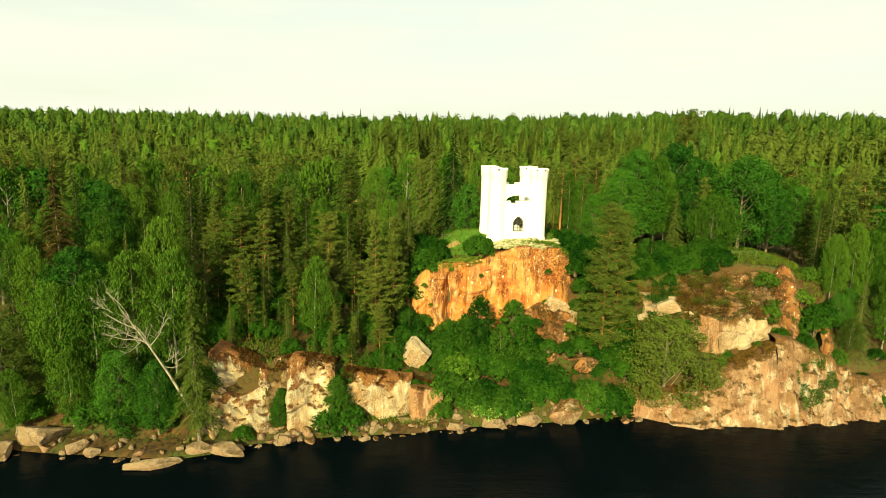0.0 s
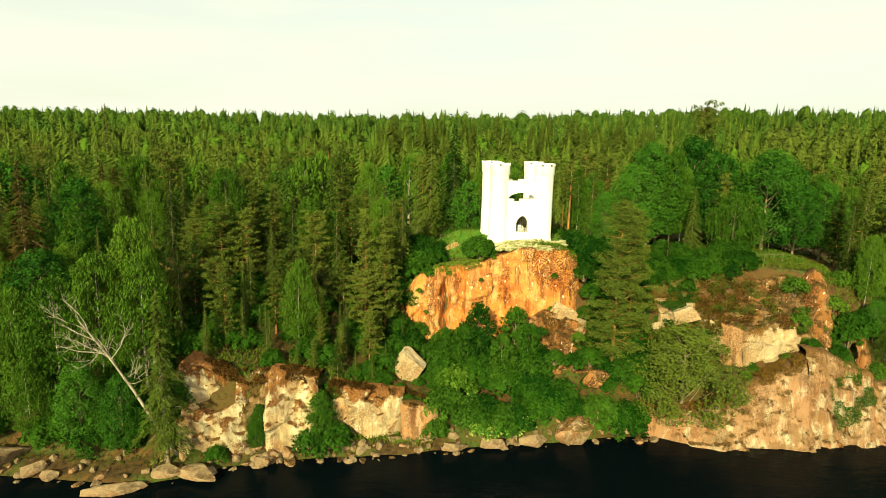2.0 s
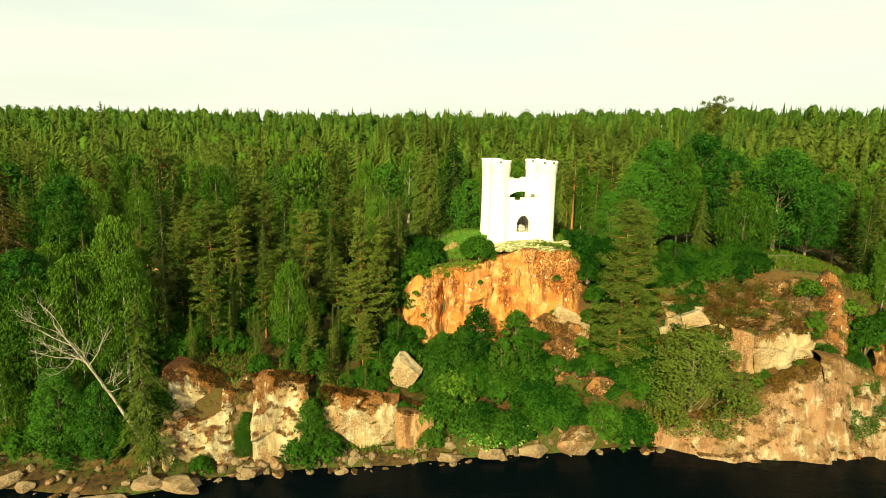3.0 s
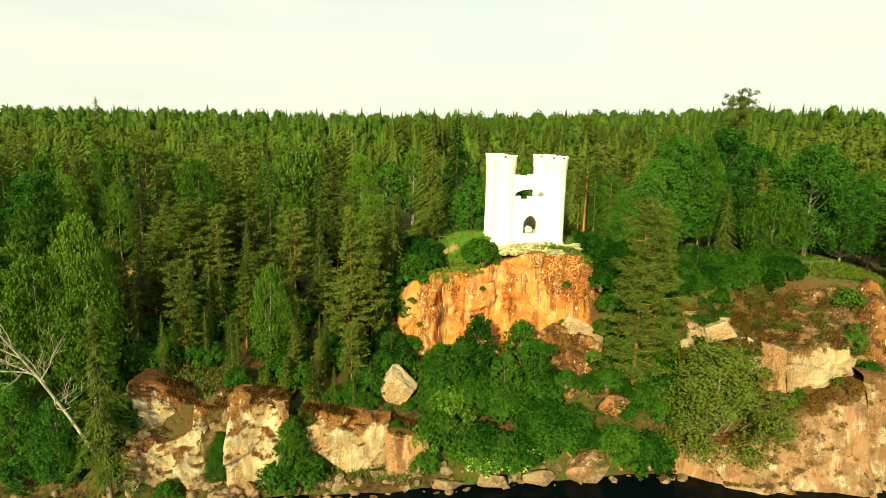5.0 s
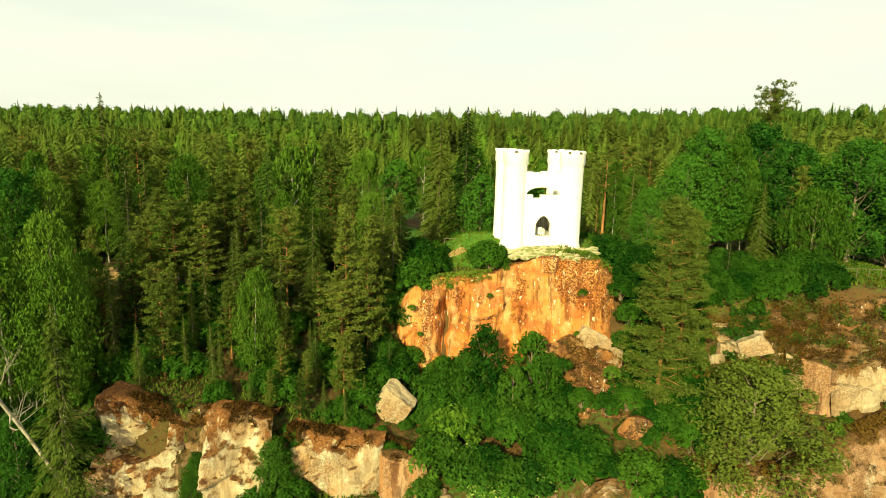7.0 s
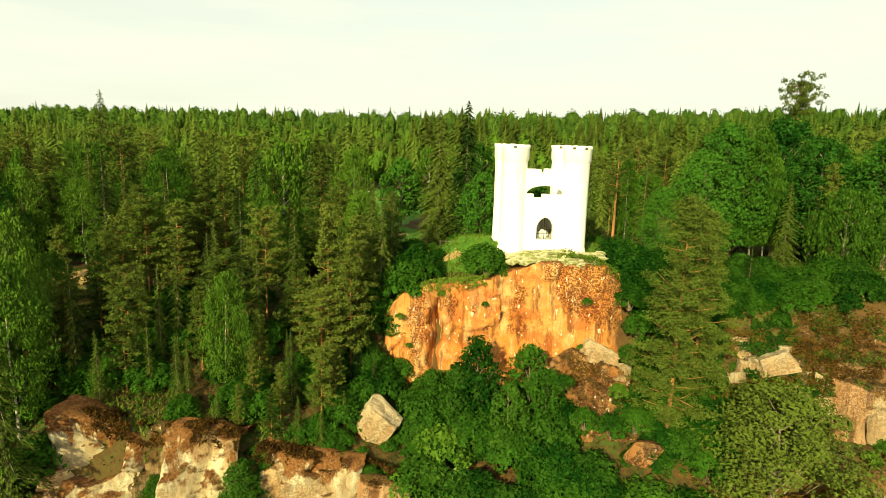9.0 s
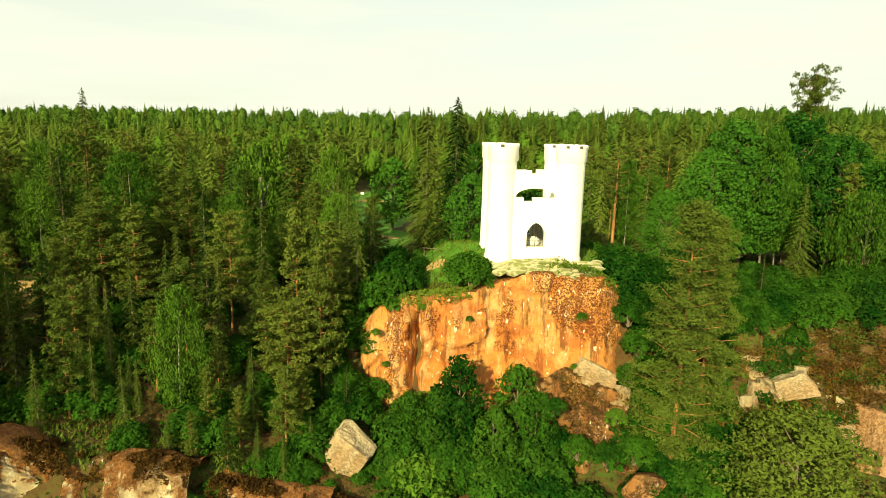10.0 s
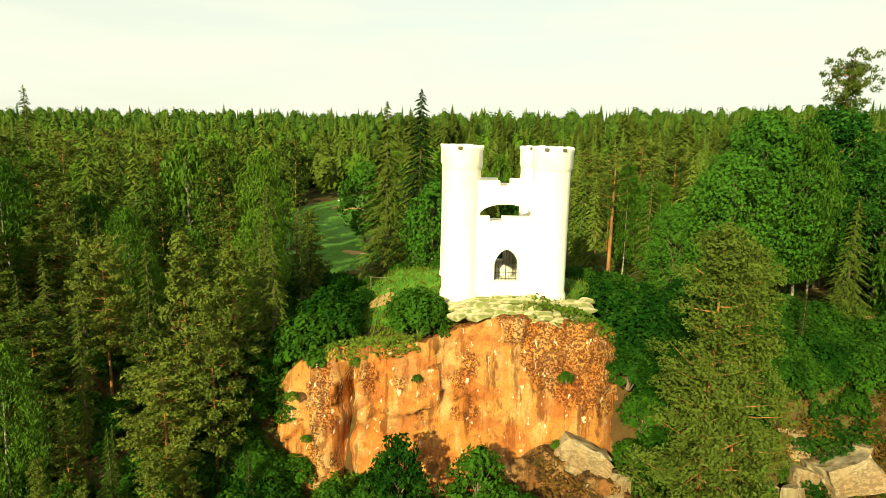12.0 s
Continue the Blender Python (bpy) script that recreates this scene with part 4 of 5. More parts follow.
# trees that stand out: kind, x, y, height of the tip
for i, (kind, x, y, top, wide) in enumerate([
        ("bigspruce", -2.6, 112, 36.3, 1.0), ("bigspruce", 1.5, 110, 37.5, 1.05), ("tallpine", 47.0, 117.5, 41.5, 0.72), ("tallpine", 22.2, 112, 31.8, 1.0),
        ("maple", 32.1, 100, 35.4, 0.9), ("maple", 43.0, 101, 34.0, 1.0), ("maple", 25.2, 98.5, 27.8, 0.9), ("bigspruce", 36.8, 94.0, 28.9, 1.0), ("bigspruce", 41.0, 93.2, 25.0, 1.0), ("spruce", 32.0, 89.8, 22.5, 1.2), ("maple", 42.2, 109, 36.6, 1.0),
        ("bushypine", 22.1, 78.2, 28.4, 1.0), ("bushypine", 24.6, 80.6, 26.9, 0.9), ("olive", 30.3, 75.8, 14.0, 1.35), ("olivespruce", -27.6, 63.6, 20.0, 0.95),
        ("birch", -35.4, 73.6, 26.0, 1.0), ("birch", -37.4, 69.6, 22.5, 1.2), ("birch", -33.0, 70.6, 22.5, 1.1), ("birch", -41.6, 68.6, 20.0, 1.2), ("birch", -46.0, 68.5, 18.5, 1.1), ("maple", -32.6, 64.4, 10.5, 0.85), ("maple", -37.4, 65.0, 11.5, 0.85), ("pine", -24.6, 73.0, 19.5, 1.0), ("rusty", -52.6, 80, 31.3, 1.2), ("rusty", -51.3, 95, 30.7, 1.0), ("birch", -31.5, 92, 30.6, 1.15)]):
    tree_at(kind, x, y, top, i, wide)
for i, (kind, x, y, top, wide) in enumerate([
        ("pine", -16.6, 84, 25.2, 1.0), ("pine", -9.5, 82, 25.9, 1.0), ("pine", -23.7, 90, 28.3, 1.0), ("pine", -16.0, 100, 31.5, 1.1),
        ("birch", -11.8, 100, 31.6, 0.95), ("spruce", -23.8, 77, 20.2, 0.8), ("pine", -30.3, 78, 22, 0.9), ("pine", -6.8, 80.2, 23.4, 0.85),
        ("spruce", -11.0, 76, 15.8, 0.9), ("spruce", -30.8, 75, 21, 0.8), ("birch", -57.5, 110, 31, 1.1), ("maple", 54, 106, 34.8, 1.0),
        ("spruce", -6.6, 80.6, 19.0, 0.9), ("spruce", -4.4, 79.6, 13.0, 1.0), ("rowan", 5.3, 79.0, 15.2, 0.85), ("rowan", 4.0, 78.2, 12.6, 0.95), ("rowan", 10.0, 79.8, 14.6, 0.95), ("rowan", 11.6, 79.0, 12.6, 0.9), ("rowan", 8.2, 77.6, 11.6, 1.0), ("rowan", 1.2, 79.2, 11.6, 1.0), ("spruce", -89, 160, 41.5, 1.2)]):
    tree_at(kind, x, y, top, i + 3, wide)
plant("broadleaf_tree", WILLOW, 43.0, 94.5, 10.0, 9.0, 40, "weeping willow with trailing light green branches", "tree", wide=1.1)
taken.append((41.5, 93.5))
dead = new("dead_birch")
dead.matrix_world = pose(-27.0, 65.0, land(-27.0, 65.0) - 0.3)
part("trunk", snag(5), dead)
tagged(dead, "bleached dead birch leaning out of the foliage", "tree")


def free(x, y, gap):
    return all((x - a) ** 2 + (y - b) ** 2 > gap * gap for a, b in taken)


def in_clearing(x, y):
    if -3 < x < 20.5 and 83 < y < 101:
        return True
    if 90 < y < 111.5 and abs(x - 20 - 0.17 * (y - 100)) < 3.6:
        return True
    if -6.0 < x < -0.8 and 71 < y < 78.0:
        return True
    if 27 < x < 57 and 68 < y < 97:
        return True
    if ((x + 26) / 14) ** 2 + ((y - 178) / 38) ** 2 < 1:
        return True
    if 98 < y < 150 and -9.6 - 0.34 * (y - 100) < x < -0.6 - 0.17 * (y - 100):
        return True
    if ((x + 41) / 5) ** 2 + ((y - 86) / 4.5) ** 2 < 1:
        return True
    return False


rt = np.random.RandomState(21)


def scatter(count, x0, x1, y0, y1, kinds, weights, low, high, gap, wide=(0.85, 1.1), ok=None):
    made = tries = 0
    while made < count and tries < count * 30:
        tries += 1
        x, y = rt.uniform(x0, x1), rt.uniform(y0, y1)
        if in_clearing(x, y) or not free(x, y, gap) or (ok and not ok(x, y)):
            continue
        kind = kinds[rt.choice(len(kinds), p=weights)]
        tree_at(kind, x, y, land(x, y) + rt.uniform(low, high), rt.randint(1000), rt.uniform(*wide))
        made += 1


# wooded slope beside the cliff
scatter(60, -36, -5, 75, 101, ["pine", "spruce", "birch"], [0.55, 0.27, 0.18], 7, 12.5, 2.8, (0.95, 1.35))
scatter(26, -27, -4, 72, 78, ["spruce", "pine"], [0.6, 0.4], 4, 7, 1.9, (0.8, 1.0))
scatter(12, -68, -41, 63, 72, ["birch", "olive", "spruce"], [0.6, 0.25, 0.15], 7, 12, 3.2, (1.1, 1.4), ok=lambda x, y: y > np.interp(x, LX, SHORE) + 2.2)
scatter(60, -70, -30, 73, 102, ["spruce", "birch", "pine", "maple"], [0.44, 0.26, 0.22, 0.08], 9, 14.5, 2.9, (0.9, 1.3))
scatter(30, 21, 62, 96, 116, ["maple", "spruce", "birch", "pine"], [0.45, 0.2, 0.2, 0.15], 11, 16, 3.2)
scatter(48, 53, 96, 78, 114, ["spruce", "birch", "pine"], [0.4, 0.3, 0.3], 10, 15, 3.2, ok=lambda x, y: y > np.interp(x, LX, SHORE) + 5)
scatter(10, 47, 60, 80, 92, ["olive", "maple"], [0.5, 0.5], 4, 7, 2.2)


# shrubs
def shrubs(count, x0, x1, y0, y1, sets, rlo, rhi, label, seed, ok=None, name="shrub"):
    r = np.random.RandomState(seed)
    for i in range(count):
        for _ in range(20):
            x, y = r.uniform(x0, x1), r.uniform(y0, y1)
            if y > np.interp(x, LX, SHORE) + 1.2 and (ok is None or ok(x, y)):
                break
        k = r.uniform(rlo, rhi)
        plant(name, sets[r.randint(len(sets))], x, y, 1.9, 1.9 * k, r.uniform(0, 360), label, "shrub", "shrubs", parts=("stem", "foliage"))


def thicket(count, x0, x1, y0, y1, sets, rlo, rhi, label, seed, ok=None):
    """Many low bushes grown into one another, too many to tell apart."""
    r = np.random.RandomState(seed)
    V, F, base = [], [], 0
    forms = []
    for _, me in sets:
        co, ix = np.empty(len(me.vertices) * 3, np.float32), np.empty(len(me.loops), np.int32)
        me.vertices.foreach_get("co", co)
        me.loops.foreach_get("vertex_index", ix)
        forms.append((co.reshape(-1, 3), ix.reshape(-1, 3)))
    for i in range(count):
        for _ in range(20):
            x, y = r.uniform(x0, x1), r.uniform(y0, y1)
            if y > np.interp(x, LX, SHORE) + 1.2 and (ok is None or ok(x, y)):
                break
        k, a = r.uniform(rlo, rhi), r.uniform(0, 6.283)
        v, f = forms[r.randint(len(forms))]
        c, s = math.cos(a) * k, math.sin(a) * k
        V.append(np.stack([v[:, 0] * c - v[:, 1] * s + x, v[:, 0] * s + v[:, 1] * c + y, v[:, 2] * k + land(x, y) - 0.1], 1))
        F.append(f + base)
        base += len(v)
    ob = new("undergrowth", mesh_of("undergrowth", np.concatenate(V), np.concatenate(F), sets[0][1].materials[0]))
    return tagged(ob, label, "undergrowth", kind="stuff")


shrubs(96, 0.0, 26.5, 70.5, 83, SHRUBS + DARKSHRUBS + LIGHTSHRUBS, 0.6, 1.9, L_SHRUB + " on the bank", 1, lambda x, y: not (14 < x < 20.5 and y > 78.5) and not (17.5 < x < 21.5 and 74.6 < y < 77.4) and not (14.8 < x < 18.5 and y < 73.5))
shrubs(14, 0.5, 24, 70.6, 73.6, PALESHRUBS, 0.8, 1.4, "elder bush with pale flower heads", 2, name="elder_bush")
thicket(60, -34, 0, 71.5, 86, SHRUBS, 0.6, 1.5, "dense green bushes under the pines", 3, lambda x, y: not in_clearing(x, y))
thicket(26, -8, 0.5, 72.2, 78.5, SHRUBS, 0.35, 0.7, "low green bushes round the pale boulder", 35)
thicket(34, -34, 0, 71.5, 86, DARKSHRUBS, 0.6, 1.4, "dense lighter green bushes under the pines", 33, lambda x, y: not in_clearing(x, y))
thicket(30, -64, -27, 61.5, 72, SHRUBS + DARKSHRUBS + LIGHTSHRUBS, 0.9, 1.7, "dense green bushes at the lake shore", 4, lambda x, y: y > np.interp(x, LX, SHORE) + 4.0)
shrubs(12, -7, 0, 85.0, 92, SHRUBS, 0.8, 1.3, L_SHRUB + " on the cliff top", 5)
shrubs(12, -37, -29, 64.5, 67.5, SHRUBS + DARKSHRUBS, 0.8, 1.5, L_SHRUB + " below the leaning dead birch", 19)
shrubs(9, -9, -4.5, 80, 85.5, SHRUBS, 0.7, 1.3, L_SHRUB + " beside the cliff", 15)
thicket(40, 18.6, 27, 78.5, 96, DARKSHRUBS, 0.9, 1.7, "dense dark green bushes between the cliff and the pines", 34)
shrubs(14, 18.5, 26, 84.5, 96, SHRUBS, 0.8, 1.5, L_SHRUB + " beside the tower", 6)
thicket(18, -4, 26, 96.5, 102, SHRUBS, 0.7, 1.1, "dense green bushes behind the tower", 7)
thicket(26, -16, -3, 92, 112, SHRUBS + DARKSHRUBS, 0.9, 1.6, "dense green bushes behind the cliff top", 31)
thicket(30, 27, 46, 86, 96, DARKSHRUBS, 0.7, 1.3, "dark green bushes on the grassy shelf", 36, lambda x, y: not (y < 89.5 and x > 38))
shrubs(24, 27, 42, 85.5, 92, SHRUBS + DARKSHRUBS, 0.7, 1.3, L_SHRUB + " on the grassy shelf", 8)
shrubs(5, 54, 58, 75, 90, LIGHTSHRUBS + SHRUBS, 0.5, 1.1, L_SHRUB + " in a rock cleft", 9)
for x, y, k, z in [(5.5, 85.7, 1.55, 19.0), (4.6, 86.5, 1.3, 19.2), (-2.4, 86.0, 1.8, 16.4), (-0.9, 87.2, 1.5, 17.8), (-3.8, 86.6, 1.6, 16.0), (-1.8, 88.0, 1.6, 18.0)]:
    plant("shrub", SHRUBS[int(x * 10 + 50) % 4], x, y, 1.9, 1.9 * k, x * 50, "large rounded green shrub on the cliff brow", "shrub", "shrubs", z=z, parts=("stem", "foliage"))
for x, y, k in [(-12.3, 68.2, 2.3), (-13.4, 67.6, 1.5), (-11.0, 68.4, 1.5), (-12.6, 68.9, 3.0), (-19.4, 67.2, 1.6), (-19.2, 68.0, 2.2), (-23.0, 64.9, 0.9), (23.0, 74.6, 1.9), (24.3, 75.2, 1.6), (21.8, 74.4, 1.5)]:
    if k > 1.55 and x < 0:
        plant("rowan_tree", BUSHES[int(abs(x) * 10) % 2], x, y, 7.0, 2.15 * k, x * 50, "bushy green young tree in front of the rock face", "tree", wide=1.0)
    else:
        plant("shrub", SHRUBS[int(abs(x) * 10) % 4], x, y, 1.9, 1.9 * k, x * 50, "large green shrub in front of the rock face", "shrub", "shrubs", z=land(x, y) - 0.2, parts=("stem", "foliage"))


for i, (x, y, k, z) in enumerate([(46.6, 81.6, 0.9, 12.4), (46.9, 84.0, 1.2, 16.0), (47.2, 79.0, 0.7, 10.2), (50.2, 78.6, 1.0, 9.0), (52.4, 80.4, 1.3, 10.4), (53.6, 81.8, 1.4, 11.6), (51.8, 83.6, 1.3, 13.6), (54.6, 78.2, 1.1, 7.0), (55.4, 83.0, 1.4, 11.4), (19.2, 84.0, 1.0, 17.2), (20.2, 83.6, 1.1, 14.6), (19.6, 83.0, 0.9, 12.2), (13.0, 78.8, 0.7, 10.8), (17.8, 79.0, 0.6, 10.4), (15.0, 78.2, 0.9, 7.6), (17.4, 77.8, 1.0, 7.2), (19.4, 78.4, 1.1, 7.6)]):
    plant("shrub", (LIGHTSHRUBS + SHRUBS)[i % 6], x, y, 1.9, 1.9 * k, i * 71, "green shrub rooted in a cleft of the rock", "shrub", "shrubs", z=z - 0.2, parts=("stem", "foliage"))


for i, (x, y, k, z) in enumerate([(-2.6, 82.6, 0.34, 14.9), (5.6, 83.6, 0.26, 16.4), (15.2, 83.4, 0.36, 17.2), (14.9, 82.4, 0.38, 12.9), (-1.6, 82.3, 0.26, 12.2), (1.4, 84.0, 0.34, 17.0)]):
    plant("shrub", LIGHTSHRUBS[i % 2], x, y, 1.9, 1.9 * k, i * 83, "small green tuft growing on a ledge of the red cliff", "shrub", "shrubs", z=z, parts=("stem", "foliage"))


# small trees and shrubs that hide the foot of the cliff, x, y, size, base height
for i, (x, y, k, z) in enumerate([(-3.6, 80.8, 1.7, 7.2), (1.4, 80.6, 1.6, 6.4), (2.8, 80.2, 1.8, 7.0), (13.0, 79.6, 1.6, 7.6), (-0.8, 80.2, 1.4, 6.0), (7.8, 79.8, 1.6, 7.4), (-6.4, 82.6, 1.3, 12.0), (-5.4, 82.0, 1.3, 11.0), (-7.4, 84.0, 1.4, 14.0), (-5.0, 81.4, 1.2, 9.0), (-8.4, 82.6, 1.3, 12.5)]):
    plant("rowan_bush", (SHRUBS + DARKSHRUBS)[i % 7], x, y, 1.9, 1.9 * k, i * 67, "tall green rowan bush growing at the foot of the cliff", "shrub", "shrubs", z=min(z, land(x, y) + 0.4), wide=0.85, parts=("stem", "foliage"))
shrubs(10, 24.5, 34, 84.5, 88.5, SHRUBS + DARKSHRUBS, 0.8, 1.3, L_SHRUB + " above the boulders", 26)
shrubs(26, 20.5, 30, 79, 87, SHRUBS + LIGHTSHRUBS, 0.5, 0.95, L_SHRUB + " between boulders", 16)
shrubs(8, 54, 66, 77, 92, SHRUBS + LIGHTSHRUBS, 0.7, 1.4, L_SHRUB + " on the steep bank", 17)
shrubs(9, 27, 45, 76, 79.5, LIGHTSHRUBS, 0.35, 0.6, L_SHRUB + " on a rock ledge", 18)


# ---- woods behind ----
def fan(x, y, margin=14):
    return -0.80 * y - margin < x - 6 < 0.78 * y + margin


# the spruces here wear the needles with haze mixed into their colour
MID = {"spruce": [spruce(200 + i, 18.0, 2.8 + 0.4 * i, 0.55, 0.26, needles=M_HAZESPRUCE) for i in range(3)], "pine": [pine(210 + i, 18.0, 2.9, 0.35 + 0.1 * i, 0.5, 0.22, branches=36) for i in range(3)],
       "birch": [broadleaf(220 + i, 16.0, 3.5, 0.15, 56, 46, 0.26, M_BIRCH, M_BIRCHBARK, 0.35) for i in range(2)], "maple": [broadleaf(230 + i, 14.0, 4.4, 0.1, 70, 52, 0.30, M_MAPLE) for i in range(2)]}
NOM = {"spruce": 18.0, "pine": 18.0, "birch": 16.0, "maple": 14.0}
WORDS = {"spruce": ("spruce_tree", "Norway spruce in the woods behind the tower"), "pine": ("pine_tree", "Scots pine in the woods behind the tower"),
         "birch": ("birch_tree", "light green birch in the woods behind the tower"), "maple": ("broadleaf_tree", "broad-leaved tree in the woods behind the tower")}
rm = np.random.RandomState(33)
made = 0
while made < 350:
    x, y = rm.uniform(-125, 140), rm.uniform(100, 165)
    if not fan(x, y) or in_clearing(x, y) or not free(x, y, 3.4):
        continue
    taken.append((x, y))
    kind = ["spruce", "pine", "birch", "maple"][rm.choice(4, p=[0.42, 0.28, 0.18, 0.12])]
    h = rm.uniform(13, 19) * (0.85 if kind == "maple" else 1.0)
    if abs(x - 13) < 16 and y < 150:
        h *= 0.72
    name, text = WORDS[kind]
    plant(name, MID[kind][rm.randint(len(MID[kind]))], x, y, NOM[kind], h, rm.uniform(0, 360), text, "tree", wide=rm.uniform(0.9, 1.2))
    made += 1


def far_crown(rng, kind, h, n):
    if kind == 0:
        tiers, V = max(8, n // 9), []
        for j in range(6):
            a, b = 6.283 * j / 6, 6.283 * (j + 1) / 6
            V += [(0.075 * h * math.cos(a), 0.075 * h * math.sin(a), 0.12 * h), (0.075 * h * math.cos(b), 0.075 * h * math.sin(b), 0.12 * h), (0, 0, h)]
        for t in range(tiers):
            q = t / tiers
            r = (0.185 * (1 - q) ** 0.8 + 0.008) * h
            for j in range(7):
                a = 6.283 * (j + rng.rand()) / 7 + t
                k = r * rng.uniform(0.6, 1.15)
                z = h * (0.1 + 0.86 * q)
                e = z + 0.075 * h * (1.15 - q)
                V += [(k * math.cos(a), k * math.sin(a), z - 0.2 * k), (0.4 * r * math.cos(a + 1.25), 0.4 * r * math.sin(a + 1.25), e), (0.4 * r * math.cos(a - 1.25), 0.4 * r * math.sin(a - 1.25), e)]
        return np.array(V), np.arange(len(V)).reshape(-1, 3)
    o = unit(rng.normal(size=(n, 3)))
    c = o * (rng.uniform(0.3, 0.9, n) ** 0.5)[:, None] * np.array([0.20, 0.20, 0.41]) * h * (1 + 0.25 * vnoise(o * 2 + rng.rand() * 50, 3))[:, None]
    c[:, 2] += 0.54 * h
    V, F = leaf_cloud(rng, c, o + np.array([0, 0, 0.4]), np.full(n, 0.042 * h), 0.5, 1.0)
    # leafy heart of the crown, ring by ring
    hv, hf = [], []
    for i in range(6):
        for j in range(8):
            a, q = 6.283 * (j + 0.5 * (i % 2)) / 8, math.pi * (i + 0.4) / 5.8
            k = rng.uniform(0.62, 0.9)
            hv.append((0.17 * k * math.sin(q) * math.cos(a) * h, 0.17 * k * math.sin(q) * math.sin(a) * h, (0.54 + 0.40 * k * math.cos(q)) * h))
    for i in range(5):
        for j in range(8):
            a, b, c_, d = i * 8 + j, i * 8 + (j + 1) % 8, i * 8 + 8 + (j + 1) % 8, i * 8 + 8 + j
            hf += [(a, b, c_), (a, c_, d)]
    return np.concatenate([V, np.array(hv)]), np.concatenate([F, np.array(hf) + len(V)])


def far_woods(name, count, y0, y1, n, kinds, material, seed, label, low=12.0, high=19.0, girth=1.0, span=(-0.82, 0.80)):
    rng = np.random.RandomState(seed)
    forms = [far_crown(rng, kinds[i % len(kinds)], 1.0, n) for i in range(10)]
    V, F, base, k = [], [], 0, 0
    while k < count:
        y = math.sqrt(rng.uniform(y0 * y0, y1 * y1))
        x = rng.uniform(span[0] * y - 10, span[1] * y + 20)
        if in_clearing(x, y):
            continue
        v, f = forms[rng.randint(10)]
        h, a = low + (high - low) * rng.rand() ** 1.6, rng.rand() * 6.283
        c, s = math.cos(a), math.sin(a)
        w = girth * h * rng.uniform(0.85, 1.25)
        p = np.stack([(v[:, 0] * c - v[:, 1] * s) * w + x, (v[:, 0] * s + v[:, 1] * c) * w + y, v[:, 2] * h + land(x, y) - 0.1 * h], 1)
        V.append(p), F.append(f + base)
        base += len(p)
        k += 1
    ob = new(name, mesh_of(name, np.concatenate(V), np.concatenate(F), material))
    return tagged(ob, label, "forest", kind="stuff")


# haze over the far spruces is painted in by their paler needles
far_woods("far_woods", 680, 160, 330, 210, [0], M_HAZESPRUCE, 61, "distant spruce forest running to the skyline", 12, 22)
far_woods("far_woods", 420, 160, 330, 210, [1], M_PINE, 62, "distant pine forest running to the skyline")
far_woods("far_woods", 260, 160, 330, 210, [1], M_BIRCH, 63, "distant light green birches among the forest")
far_woods("far_woods", 2300, 300, 640, 110, [1, 1, 0], M_HAZESPRUCE, 64, "farthest forest along the skyline", 13.5, 23)
far_woods("far_woods", 300, 230, 460, 160, [0], M_HAZESPRUCE, 65, "spruce tops standing out along the skyline", 14, 24, 1.5)

far_woods("far_woods", 60, 250, 320, 300, [0], M_SPRUCE, 66, "tall spruces rising above the forest behind the tower", 19.0, 28.0, 1.5, (-0.08, 0.34))
far_woods("far_woods", 60, 270, 340, 240, [1], M_PINE, 67, "tall pines rising above the forest towards the far shore", 24.0, 29.0, 0.8, (0.5, 0.8))


# ---- grass on the shelves ----
def grass(x0, x1, y0, y1, count, seed, label):
    rng = np.random.RandomState(seed)
    x, y = rng.uniform(x0, x1, count), rng.uniform(y0, y1, count)
    z = np.array([land(a, b) for a, b in zip(x, y)])
    P = np.stack([x, y, z], 1)
    P[:, 2] += 0.28 * fbm(P * 0.35, 3, 5) + 0.3
    d = unit(np.array([0, 0, 1.0]) + 0.45 * rng.normal(size=(count, 3)))
    w = unit(np.cross(d, rng.normal(size=(count, 3))))
    s = rng.uniform(0.14, 0.32, count)[:, None]
    V, F = diamonds(P, d * s, w * s * 0.3)
    tagged(new("grass", mesh_of("grass", V, F, M_GRASS)), label, "grass", kind="stuff")


grass(-2, 20, 85.5, 99, 6000, 1, "tufts of sunlit grass on the cliff top")
grass(29, 57, 85.5, 100, 8000, 2, "tufts of grass on the shelf above the rocks")
grass(-26, 0, 69, 74, 3000, 3, "dry grass tufts on top of the low rocks")


def undergrowth(x0, x1, y0, y1, count, material, seed, label):
    rng = np.random.RandomState(seed)
    x = rng.uniform(x0, x1, count)
    yl = np.interp(x, LX, SHORE) + 2.0
    y = np.maximum(y0, yl) + rng.rand(count) * (y1 - np.maximum(y0, yl))
    clump = vnoise(np.stack([x * 0.35, y * 0.35, np.zeros(count)], 1), seed)
    keep = clump > -0.25
    x, y = x[keep], y[keep]
    z = np.array([land(a, b) for a, b in zip(x, y)])
    P = np.stack([x, y, z + rng.uniform(0.1, 0.55, len(x))], 1)
    V, F = leaf_cloud(rng, P, np.tile([0, -0.3, 1.0], (len(x), 1)), np.full(len(x), 0.12), 0.8)
    tagged(new("undergrowth", mesh_of("undergrowth", V, F, material)), label, "undergrowth", kind="stuff")


